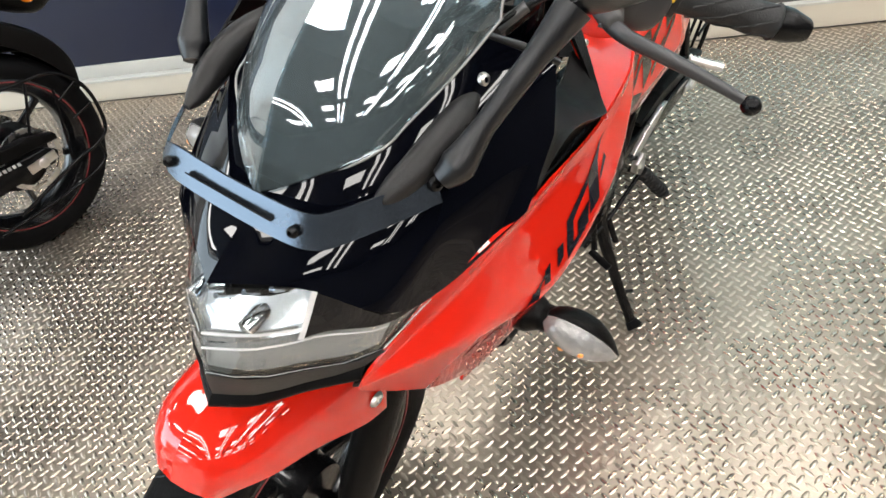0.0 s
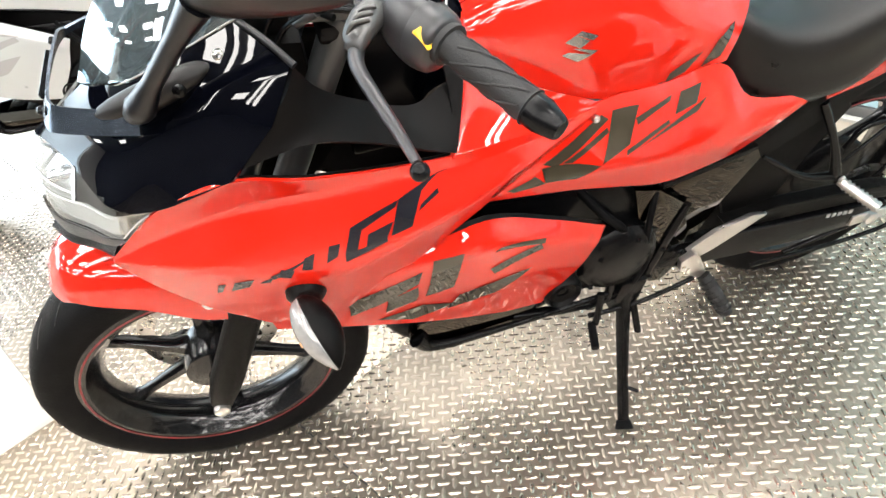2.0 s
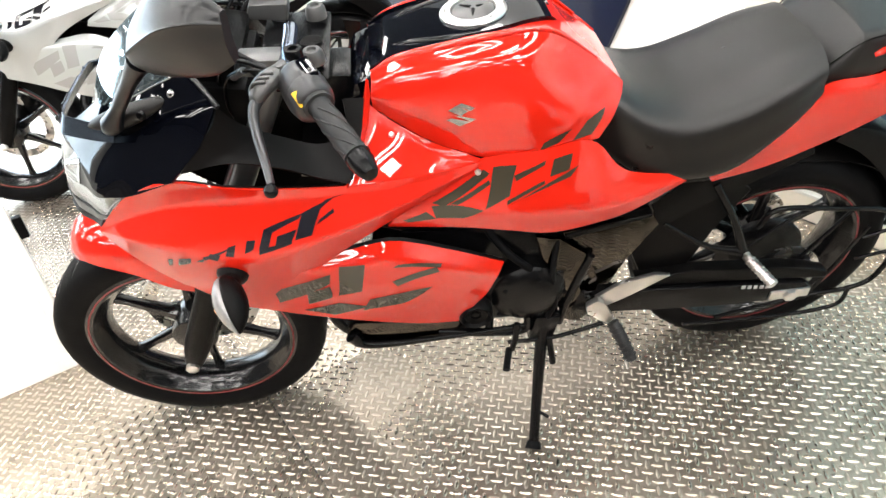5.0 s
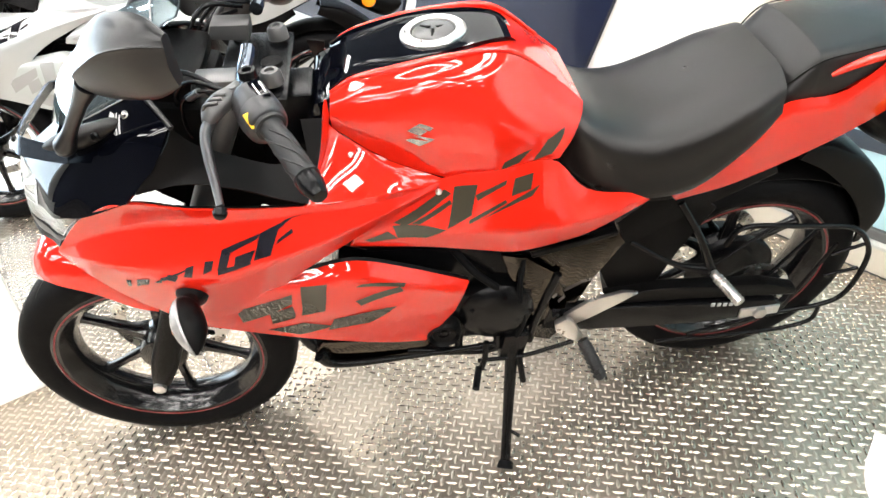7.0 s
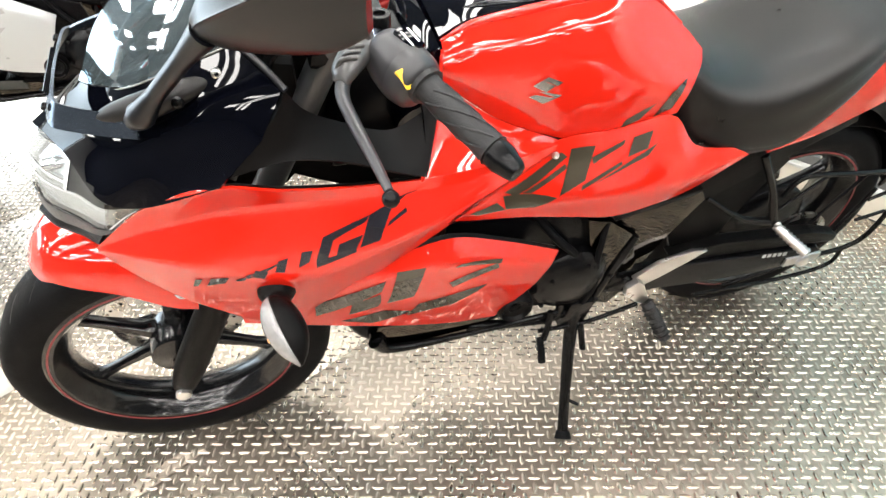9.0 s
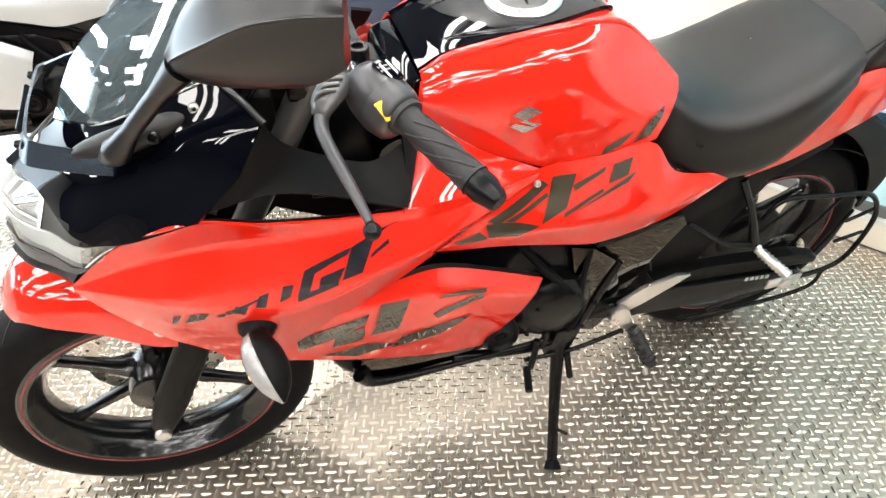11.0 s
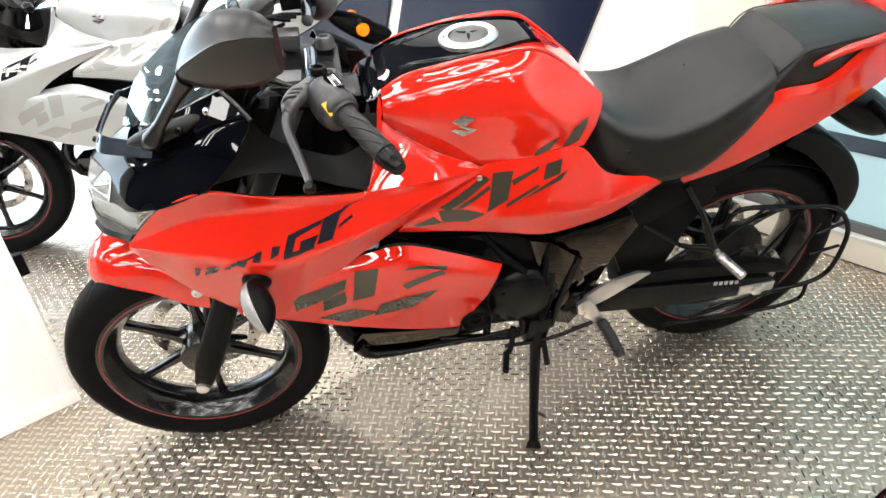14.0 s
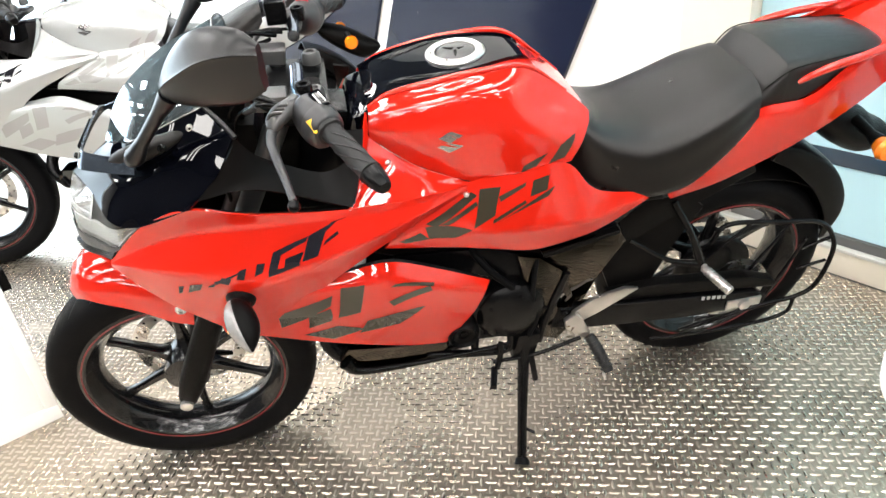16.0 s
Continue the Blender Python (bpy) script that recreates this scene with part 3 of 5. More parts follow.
WINDSCREEN = [
    [(0.270, -0.045, 1.108), (0.273, -0.082, 1.102), (0.276, -0.118, 1.084), (0.272, -0.148, 1.052), (0.256, -0.158, 1.024)],
    [(0.186, -0.045, 1.076), (0.192, -0.086, 1.066), (0.202, -0.122, 1.046), (0.210, -0.146, 1.016), (0.200, -0.151, 1.001)],
    [(0.096, -0.045, 1.010), (0.106, -0.082, 1.004), (0.122, -0.110, 0.992), (0.140, -0.130, 0.980), (0.146, -0.137, 0.975)],
    [(0.042, -0.045, 0.926), (0.056, -0.068, 0.935), (0.072, -0.088, 0.944), (0.092, -0.108, 0.952), (0.111, -0.125, 0.959)],
]
FENDER = [
    [(-0.146, -0.012, 0.618), (-0.126, -0.012, 0.652), (-0.092, -0.012, 0.672), (-0.028, -0.012, 0.678), (0.050, -0.012, 0.670), (0.120, -0.012, 0.650)],
    [(-0.143, -0.036, 0.616), (-0.122, -0.048, 0.646), (-0.089, -0.056, 0.664), (-0.026, -0.062, 0.668), (0.050, -0.066, 0.658), (0.120, -0.070, 0.635)],
    [(-0.136, -0.054, 0.609), (-0.115, -0.071, 0.627), (-0.082, -0.085, 0.636), (-0.022, -0.098, 0.630), (0.045, -0.111, 0.614), (0.100, -0.114, 0.594)],
    [(-0.130, -0.060, 0.598), (-0.108, -0.077, 0.607), (-0.075, -0.094, 0.604), (-0.014, -0.107, 0.582), (0.046, -0.121, 0.550), (0.086, -0.124, 0.534)],
]

CREASES.update({id(FAIRING): 0.8, id(LOWER): 0.8, id(TANK): 0.12, id(COVER): 0.5, id(COWL): 0.9})

# films on the panels, as corners in (u, v)
BADGE = [
    [(0.288, 0.767), (0.306, 0.750), (0.300, 0.817), (0.288, 0.833)],
    [(0.325, 0.733), (0.363, 0.700), (0.356, 0.750), (0.319, 0.800)],
    [(0.381, 0.700), (0.400, 0.667), (0.394, 0.700), (0.375, 0.717)],
    [(0.394, 0.667), (0.463, 0.583), (0.456, 0.600), (0.400, 0.683)],
    [(0.413, 0.633), (0.438, 0.633), (0.431, 0.667), (0.406, 0.667)],
    [(0.456, 0.583), (0.475, 0.567), (0.469, 0.633), (0.450, 0.633)],
    [(0.500, 0.550), (0.519, 0.550), (0.513, 0.600), (0.494, 0.617)],
    [(0.537, 0.500), (0.613, 0.433), (0.606, 0.467), (0.544, 0.533)],
    [(0.537, 0.500), (0.556, 0.500), (0.544, 0.600), (0.525, 0.600)],
    [(0.562, 0.550), (0.600, 0.533), (0.588, 0.600), (0.556, 0.617)],
    [(0.525, 0.600), (0.588, 0.600), (0.588, 0.617), (0.525, 0.633)],
    [(0.613, 0.433), (0.656, 0.367), (0.625, 0.600), (0.594, 0.600)],
    [(0.650, 0.383), (0.694, 0.267), (0.694, 0.283), (0.650, 0.417)],
    [(0.644, 0.500), (0.675, 0.433), (0.675, 0.467), (0.638, 0.533)],
]
LOWER_ART = [
    [(0.406, 0.283), (0.500, 0.317), (0.481, 0.633), (0.400, 0.683)],
    [(0.288, 0.650), (0.369, 0.550), (0.381, 0.717), (0.312, 0.817)],
    [(0.181, 0.600), (0.375, 0.383), (0.369, 0.517), (0.206, 0.817)],
    [(0.525, 0.733), (0.750, 0.567), (0.669, 0.767), (0.531, 0.867)],
    [(0.594, 0.533), (0.756, 0.333), (0.769, 0.383), (0.613, 0.583)],
    [(0.306, 0.917), (0.419, 0.783), (0.544, 0.817), (0.438, 0.950)],
    [(0.775, 0.267), (0.619, 0.350), (0.600, 0.383), (0.769, 0.333)],
]
COVER_ART = [
    [(0.356, 0.117), (0.425, 0.133), (0.369, 0.467), (0.275, 0.600)],
    [(0.125, 0.267), (0.325, 0.117), (0.338, 0.183), (0.150, 0.433)],
    [(0.169, 0.417), (0.325, 0.250), (0.325, 0.300), (0.194, 0.467)],
    [(0.119, 0.333), (0.269, 0.617), (0.194, 0.733), (0.119, 0.667)],
    [(0.031, 0.533), (0.100, 0.433), (0.119, 0.683), (0.050, 0.700)],
    [(0.356, 0.567), (0.575, 0.317), (0.606, 0.217), (0.388, 0.533)],
    [(0.356, 0.517), (0.494, 0.333), (0.494, 0.367), (0.350, 0.567)],
    [(0.406, 0.250), (0.513, 0.117), (0.506, 0.167), (0.406, 0.317)],
    [(0.537, 0.117), (0.594, 0.100), (0.575, 0.250), (0.513, 0.300)],
]
TANK_ART = [
    [(0.863, 0.733), (0.944, 0.55), (0.931, 0.9), (0.838, 0.95)],
    [(0.681, 0.933), (0.806, 0.817), (0.763, 0.95), (0.663, 1.0)],
    [(0.525, 1.0), (0.656, 0.983), (0.638, 1.0), (0.513, 1.0)],
]
TANK_BADGE = [
    [(0.363, 0.667), (0.400, 0.700), (0.381, 0.717), (0.344, 0.683)],
    [(0.344, 0.683), (0.312, 0.717), (0.344, 0.750), (0.375, 0.717)],
    [(0.344, 0.750), (0.388, 0.767), (0.369, 0.783), (0.325, 0.750)],
    [(0.369, 0.783), (0.325, 0.817), (0.294, 0.783), (0.312, 0.767)],
]


def mirror_y(side, y, mid=HEAD_Y):
    """The y of a point, or of its twin on the other flank."""
    return y if side > 0 else 2 * mid - y


def widen(p):
    """The lower flanks stand a little further out."""
    x, y, z = p
    k = min(1.0, abs(y) / 0.1)
    d = (0.0343 - 0.0366 * z) * k
    return (x, y + (d if y > 0 else -d), z + 0.0366 * abs(y) * k)


def wtube(name, P, *a, **k):
    return tube(name, [widen(p) for p in P], *a, **k)


def wprism(name, outline, y0, y1, *a, **k):
    z = sum(q[1] for q in outline) / len(outline)
    d = 0.0343 - 0.0366 * z
    w = lambda y: y + (d if y > 0.07 else -d if y < -0.07 else 0)
    lift = 0.0366 * max(abs(y0), abs(y1))
    return prism(name, [(x, z + lift) for x, z in outline], w(y0), w(y1), *a, **k)


def motorcycle(m, paint, decal_a, decal_b, label):
    bike = new("motorcycle")
    bike.matrix_world = m
    tagged(bike, label, "motorcycle", "motorcycles on show")
    wheel(bike, -0.004, 0.298, 0.055, 1, 0.133, "black six-spoke front wheel with a red rim stripe")
    rear = wheel(bike, 1.332, 0.294, 0.066, 1, 0.110, "black six-spoke rear wheel with a red rim stripe", 0.042)
    lathe("sprocket_carrier", [(0.0001, -0.050), (0.060, -0.050), (0.098, -0.046), (0.104, -0.040), (0.104, -0.030), (0.0001, -0.030)], (0, 0, 0), METAL_BLACK, rear, 36, closed=False)

    for s in (1, -1):
        y = lambda v: -s * v
        fair = shell("side_fairing", FAIRING, paint, bike, 0.004, 56, 28, s, label="glossy painted upper side fairing", mid=-0.045)
        low = shell("lower_fairing", LOWER, paint, bike, 0.004, 36, 18, s, label="glossy lower fairing with dark graphics")
        shell("fairing_shelf", SHELF if s > 0 else [[(px, py, min(pz, 0.895)) for px, py, pz in row] for row in SHELF], paint, bike, 0.004, 24, 12, s, outward=(0, -0.5, 1))
        tank = shell("tank_panel", TANK, paint, bike, 0.004, 36, 20, s, label="glossy painted fuel tank panel")
        cover = shell("side_cover", COVER, paint, bike, 0.004, 36, 16, s, label="glossy side cover with dark graphics")
        tail = shell("tail_panel", TAIL, paint, bike, 0.004, 32, 14, s, label="glossy painted tail panel")
        shell("front_cowl", COWL, BLACK, bike, 0.004, 32, 22, s, outward=(-1, -1, 0.5), label="gloss black front cowl", mid=HEAD_Y, order=(3, 2))
        # headlamp: reflector bowls behind a clear cover, with a black mask over its outer end
        lens = shell("headlamp_cover", LAMP, LAMP_GLASS, bike, 0.003, 26, 14, s, outward=(-1, -0.6, 0), label="clear headlamp cover", mid=HEAD_Y)
        back = [[tuple(np.array(p) + (0.030, 0.004, 0)) for p in row] for row in LAMP]
        shell("headlamp_back", back, GREY_PLASTIC, bike, 0.003, 14, 8, s, outward=(-1, -0.6, 0), mid=HEAD_Y)
        bowl = [[(-0.021, -0.045, 0.872), (0.001, -0.086, 0.871), (0.026, -0.122, 0.868)], [(-0.004, -0.045, 0.856), (0.018, -0.086, 0.856), (0.034, -0.118, 0.854)], [(-0.050, -0.045, 0.818), (-0.028, -0.086, 0.819), (0.004, -0.122, 0.822)]]
        shell("headlamp_reflector", bowl, REFLECTOR, bike, 0.002, 16, 12, s, outward=(-1, -0.3, 0), label="bright faceted headlamp reflector", mid=HEAD_Y)
        for q in (0.06, 0.24, 0.42, 0.60):
            tube("reflector_rib", [(-0.036 + 0.09 * q, mirror_y(s, -0.045 - 0.10 * q), 0.862), (-0.014 + 0.09 * q, mirror_y(s, -0.045 - 0.10 * q), 0.830), (-0.056 + 0.09 * q, mirror_y(s, -0.045 - 0.10 * q), 0.798)], 0.003, CHROME, lens, 8)
        lathe("lamp_bulb", [(0.0001, -0.018), (0.007, -0.014), (0.011, 0.0), (0.009, 0.02), (0.0001, 0.022)], (-0.012, mirror_y(s, -0.078), 0.832), CHROME, bike, 14, "x", closed=False)
        front = (-1, -0.6, 0)
        decal("lamp_mask", LAMP, [(0.50, 0.0), (1.0, 0.0), (0.80, 0.12), (0.46, 0.36)], BLACK, lens, s, 0.002, front, 10, "black lamp mask", HEAD_Y)
        for q, lift in (([(0.48, 0.0), (0.505, 0.0), (0.465, 0.36), (0.44, 0.36)], 0.003), ([(0.0, 0.30), (0.45, 0.275), (0.45, 0.298), (0.0, 0.325)], 0.001), ([(0.0, 0.425), (0.44, 0.385), (0.44, 0.405), (0.0, 0.448)], 0.001),
                        ([(0.44, 0.385), (0.78, 0.215), (0.78, 0.235), (0.44, 0.405)], 0.001), ([(0.80, 0.80), (0.985, 0.22), (0.999, 0.25), (0.83, 0.84)], 0.002), ([(0.0, 0.685), (0.80, 0.815), (0.80, 0.828), (0.0, 0.70)], 0.001)):
            decal("lamp_edge", LAMP, q, LENS_TRIM, lens, s, lift, front, 6, "bright strip", HEAD_Y)
        decal("side_lamp", LAMP, [(0.76, 0.12), (0.99, 0.03), (0.97, 0.28), (0.79, 0.23)], LENS_WHITE, lens, s, -0.004, front, 6, "frosted side lamp", HEAD_Y)
        decal("lamp_light_strip", LAMP, [(0.0, 0.325), (0.44, 0.30), (0.44, 0.385), (0.0, 0.425)], LENS_WHITE, lens, s, -0.007, front, 6, "pale lower lens", HEAD_Y)
        decal("lamp_base", LAMP, [(0.0, 0.448), (0.82, 0.25), (0.80, 0.815), (0.0, 0.685)], LAMP_GREY, lens, s, -0.007, front, 8, "dark grey lamp base", HEAD_Y)
        decal("chin_strip", LAMP, [(0.0, 0.705), (0.80, 0.83), (0.86, 0.995), (0.0, 0.995)], MIRROR_SHELL, lens, s, 0.002, front, 8, "satin dark grey chin strip", HEAD_Y)
        shell("lamp_floor", [[tuple(np.array(p) + (0.001, 0.001, 0.001)) for p in LAMP[3]], [tuple(np.array(p) + (0.045, 0.010, 0.004)) for p in LAMP[3]]], PLASTIC, bike, 0.003, 14, 4, s, outward=(0, 0, -1), mid=HEAD_Y)
        shell("chin", CHIN, PLASTIC, bike, 0.004, 20, 10, s, outward=(-1, -0.3, -0.3), label="matte black chin below the lamp", mid=HEAD_Y)
        shell("windscreen", WINDSCREEN, SCREEN, bike, 0.003, 22, 26, s, outward=(-1, -0.3, 1), label="clear smoked windscreen", mid=HEAD_Y, order=(2, 2))
        rim = [row[4] for row in WINDSCREEN] + [(0.058, -0.058, 0.9145), (0.044, HEAD_Y, 0.911)]
        tube("screen_edge", [(px, mirror_y(s, py - 0.001), pz + 0.001) for px, py, pz in rim], 0.0012, LENS_WHITE, bike, 8, label="pale cut edge of the windscreen")
        tube("screen_edge", [(px - 0.001, mirror_y(s, py), pz + 0.001) for px, py, pz in WINDSCREEN[0]], 0.0014, LENS_WHITE, bike, 8)
        shell("front_fender", FENDER, paint, bike, 0.003, 36, 18, s, outward=(-0.4, -0.5, 1), label="glossy painted front mudguard", mid=-0.012)
        bolt(fair, (0.512, y(0.140), 0.858), (0, y(1), 0.8), 0.004, STEEL)
        bolt(cover, (0.645, y(0.171), 0.786), (0, y(1), 0.2), 0.0045, STEEL)
        bolt(bike, (0.072, y(0.121), 0.578), (0, y(1), 0), 0.009)
        inset = lambda C, d: [[(px, py + d, pz - 0.002) for px, py, pz in row] for row in C]
        shell("fairing_liner", inset(FAIRING, 0.009), PLASTIC, bike, 0.002, 28, 14, s, mid=-0.045)
        shell("fairing_liner", inset(LOWER, 0.012), PLASTIC, bike, 0.002, 18, 10, s)
        # inner panels behind the cowl
        shell("infill_panel", [
            [(0.281, -0.204, 0.982), (0.300, -0.186, 0.940), (0.340, -0.168, 0.902), (0.402, -0.162, 0.872), (0.452, -0.150, 0.884)],
            [(0.262, -0.216, 0.955), (0.292, -0.206, 0.915), (0.340, -0.196, 0.886), (0.402, -0.192, 0.856), (0.450, -0.184, 0.856)],
            [(0.205, -0.236, 0.900), (0.276, -0.226, 0.902), (0.342, -0.216, 0.876), (0.401, -0.215, 0.846), (0.440, -0.213, 0.827)]], GREY_PLASTIC, bike, 0.004, 28, 14, s, label="matte dark grey inner panel", mid=HEAD_Y / 2)
        shell("infill_side", [[(0.446, -0.134, 0.930), (0.478, -0.130, 0.925)], [(0.448, -0.170, 0.874), (0.468, -0.160, 0.886)], [(0.438, -0.206, 0.828), (0.444, -0.206, 0.830)]], GREY_PLASTIC, bike, 0.004, 4, 8, s)
        tube("cowl_edge", [(0.240, mirror_y(s, -0.154), 1.014), (0.262, mirror_y(s, -0.180), 1.001), (0.282, mirror_y(s, -0.206), 0.984)], 0.004, MIRROR_SHELL, bike, 8, label="satin grey edge strip of the cowl")
        # graphics, kept as plain shapes
        for q in BADGE:
            decal("badge_bar", FAIRING, q, decal_b, fair, s, n=4)
        for q in LOWER_ART:
            decal("graphic", LOWER, q, decal_a, low, s, n=6)
        for q in COVER_ART:
            decal("graphic", COVER, q, decal_a, cover, s, n=6)
        for q in TANK_ART:
            decal("graphic", TANK, q, decal_a, tank, s, n=5)
        for q in TANK_BADGE:
            decal("tank_badge", TANK, [((a - 0.347) * 1.2 + 0.342, (b - 0.742) * 1.2 + 0.665) for a, b in q], EMBLEM, tank, s, 0.003, n=3)

    # tank spine: black centre cover with the filler cap
    rows = []
    for row in (TANK[0],):
        for k in (1.0, 0.96, 0.6, 0.0, -0.6, -0.96, -1.0):
            rows.append([(x + (0.008 if x < 0.5 else 0), y * k * 0.985, z - 0.003 + (0.003 * (1 - k * k) if abs(k) < 1 else -0.006) * (1 if x < 0.85 else 0.7)) for x, y, z in row])
    shell("tank_top", rows, paint, bike, 0.004, 36, 30, 1, outward=(0, 0, 1), label="glossy painted top of the tank")
    cover = []
    for k in (1.0, 0.96, 0.6, 0.0, -0.6, -0.96, -1.0):
        line = []
        for (px, py, pz), sc in zip(TANK[0][:6], (0.93, 0.91, 0.90, 0.84, 0.56, 0.12)):
            e = k * sc
            line.append((px - (0.05 if sc < 0.2 else 0), py * e, pz + 0.0015 + 0.003 * (1 - e * e) + (0.022 if sc < 0.2 else 0)))
        cover.append(line)
    shell("tank_cover", cover, BLACK, bike, 0.004, 36, 30, 1, outward=(0, 0, 1), label="gloss black tank top cover")
    for s in (1, -1):
        tube("tank_rib", [(0.520, s * 0.040, 0.953), (0.560, s * 0.052, 0.965), (0.620, s * 0.068, 0.973), (0.680, s * 0.070, 0.978)], [0.003, 0.006, 0.006, 0.003], BLACK, bike)
        tube("tank_rib", [(0.500, s * 0.062, 0.943), (0.570, s * 0.078, 0.963), (0.660, s * 0.085, 0.975)], [0.003, 0.005, 0.003], BLACK, bike)
    for s in (1, -1):
        tube("tank_rim", [(px, s * py * 0.965, pz + 0.001) for px, py, pz in TANK[0][:6]], [0.002, 0.005, 0.0065, 0.0065, 0.005, 0.002], paint, bike, 16, steps=40, label="glossy painted rounded edge of the tank top")
    tilt = pose(0, 0, 0, 0, -3, 0)
    cap = lathe("filler_ring", [(0.036, 0.004), (0.038, 0.010), (0.050, 0.011), (0.055, 0.007), (0.056, 0.0), (0.036, 0.0)], (0.668, 0, 0.976), ALLOY, bike, 40, "z", turn=tilt, label="brushed silver filler ring")
    lid = lathe("filler_cap", [(0.0001, 0.011), (0.030, 0.010), (0.035, 0.007), (0.036, 0.0), (0.0001, 0.0)], (0.668, 0, 0.976), CAST, bike, 40, "z", closed=False, turn=tilt, label="dark filler cap with a key flap")
    for a in (20, 140, 260):
        c, e = math.cos(radians(a)), math.sin(radians(a))
        tube("cap_rib", [(0.668 + 0.006 * c, 0.006 * e, 0.9855), (0.668 + 0.026 * c, 0.026 * e, 0.9845)], [0.004, 0.002], GREY_PLASTIC, lid, 8)
    for a in range(0, 360, 60):
        bolt(cap, (0.668 + 0.046 * math.cos(radians(a)), 0.046 * math.sin(radians(a)), 0.9845), (0, 0, 1), 0.0016, STEEL)

    # seats
    def ring(x, w, top, side_z, low, crown):
        return [(x, -w, side_z), (x, -w * 0.94, top - 0.018), (x, -w * 0.6, top + crown * 0.6), (x, 0, top + crown), (x, w * 0.6, top + crown * 0.6), (x, w * 0.94, top - 0.018), (x, w, side_z), (x, w * 0.95, low), (x, 0, low), (x, -w * 0.95, low)]
    loft("rider_seat", [ring(0.862, 0.085, 0.845, 0.79, 0.760, 0.018), ring(0.895, 0.115, 0.850, 0.772, 0.728, 0.012), ring(0.95, 0.138, 0.822, 0.750, 0.700, 0.010), ring(1.02, 0.150, 0.812, 0.742, 0.688, 0.010), ring(1.10, 0.152, 0.832, 0.760, 0.700, 0.010), ring(1.18, 0.142, 0.868, 0.812, 0.762, 0.008), ring(1.238, 0.122, 0.890, 0.845, 0.815, 0.005)], SEAT, bike, 30, 40, label="matte black vinyl rider seat")
    prism("seat_base", [(0.88, 0.735), (0.95, 0.66), (1.08, 0.655), (1.24, 0.76), (1.24, 0.83), (1.10, 0.72), (0.98, 0.70)], -0.122, 0.122, PLASTIC, bike, 0.01)
    def pring(x, w, top, low, crown):
        return [(x, -w, low + 0.016), (x, -w * 0.93, top - 0.014), (x, -w * 0.62, top), (x, 0, top + crown), (x, w * 0.62, top), (x, w * 0.93, top - 0.014), (x, w, low + 0.016), (x, w * 0.9, low), (x, 0, low), (x, -w * 0.9, low)]
    loft("pillion_seat", [pring(1.228, 0.080, 0.852, 0.832, 0.0), pring(1.234, 0.104, 0.858, 0.824, 0.002), pring(1.262, 0.113, 0.889, 0.822, 0.003), pring(1.286, 0.113, 0.914, 0.826, 0.004), pring(1.298, 0.112, 0.920, 0.830, 0.005), pring(1.35, 0.109, 0.925, 0.850, 0.008), pring(1.42, 0.100, 0.928, 0.882, 0.009), pring(1.50, 0.085, 0.925, 0.902, 0.006), pring(1.532, 0.066, 0.914, 0.904, 0.0)], SEAT, bike, 44, 48, label="raised black vinyl pillion seat", sharp=28)
    for s in (-1, 1):
        tube("seam", [(1.240, s * 0.099, 0.858), (1.288, s * 0.107, 0.905), (1.35, s * 0.104, 0.915), (1.44, s * 0.092, 0.917), (1.51, s * 0.078, 0.914)], 0.0014, PLASTIC, bike, 6)
    shell("tail_top", [[(1.20, -0.118, 0.825), (1.35, -0.104, 0.850), (1.50, -0.088, 0.905), (1.66, -0.060, 0.982)], [(1.20, 0, 0.835), (1.35, 0, 0.862), (1.50, 0, 0.912), (1.67, 0, 0.992)], [(1.20, 0.118, 0.825), (1.35, 0.104, 0.850), (1.50, 0.088, 0.905), (1.66, 0.060, 0.982)]], paint, bike, 0.004, 20, 14, outward=(0, 0, 1))
    for s in (-1, 1):
        tube("grab_rail", [(1.315, s * 0.108, 0.880), (1.36, s * 0.118, 0.906), (1.44, s * 0.115, 0.922), (1.55, s * 0.094, 0.938), (1.61, s * 0.074, 0.960)], [0.005, 0.008, 0.008, 0.008, 0.006], paint, bike)
    shell("tail_underside", [[(1.075, -0.120, 0.655), (1.25, -0.108, 0.692), (1.45, -0.090, 0.775), (1.67, -0.052, 0.930)], [(1.075, 0, 0.64), (1.25, 0, 0.68), (1.45, 0, 0.765), (1.67, 0, 0.925)], [(1.075, 0.120, 0.655), (1.25, 0.108, 0.692), (1.45, 0.090, 0.775), (1.67, 0.052, 0.930)]], PLASTIC, bike, 0.004, 14, 8, outward=(0, 0, -1))
    shell("tail_lamp", [[(1.662, -0.058, 0.982), (1.672, 0, 0.994), (1.662, 0.058, 0.982)], [(1.690, -0.050, 0.958), (1.702, 0, 0.962), (1.690, 0.050, 0.958)], [(1.674, -0.056, 0.932), (1.680, 0, 0.926), (1.674, 0.056, 0.932)]], SCARLET, bike, 0.004, 12, 8, outward=(1, 0, 0), label="red tail lamp")

    # rear mudguards
    shell("rear_hugger", [[(1.332 + 0.328 * math.cos(radians(a)), 0.042 + k * 0.075, 0.294 + (0.332 - 0.03 * k * k) * math.sin(radians(a))) for a in (150, 120, 90, 60, 30)] for k in (-1, -0.5, 0, 0.5, 1)], PLASTIC, bike, 0.004, 24, 14, outward=(0, 0, 1), label="matte black rear wheel hugger")
    spine = [(1.38, 0.690), (1.46, 0.662), (1.55, 0.598), (1.605, 0.525), (1.625, 0.455), (1.610, 0.380)]
    drop = [(-0.02, -0.03), (-0.03, -0.045), (-0.045, -0.05), (-0.055, -0.035), (-0.045, -0.02), (-0.02, -0.005)]
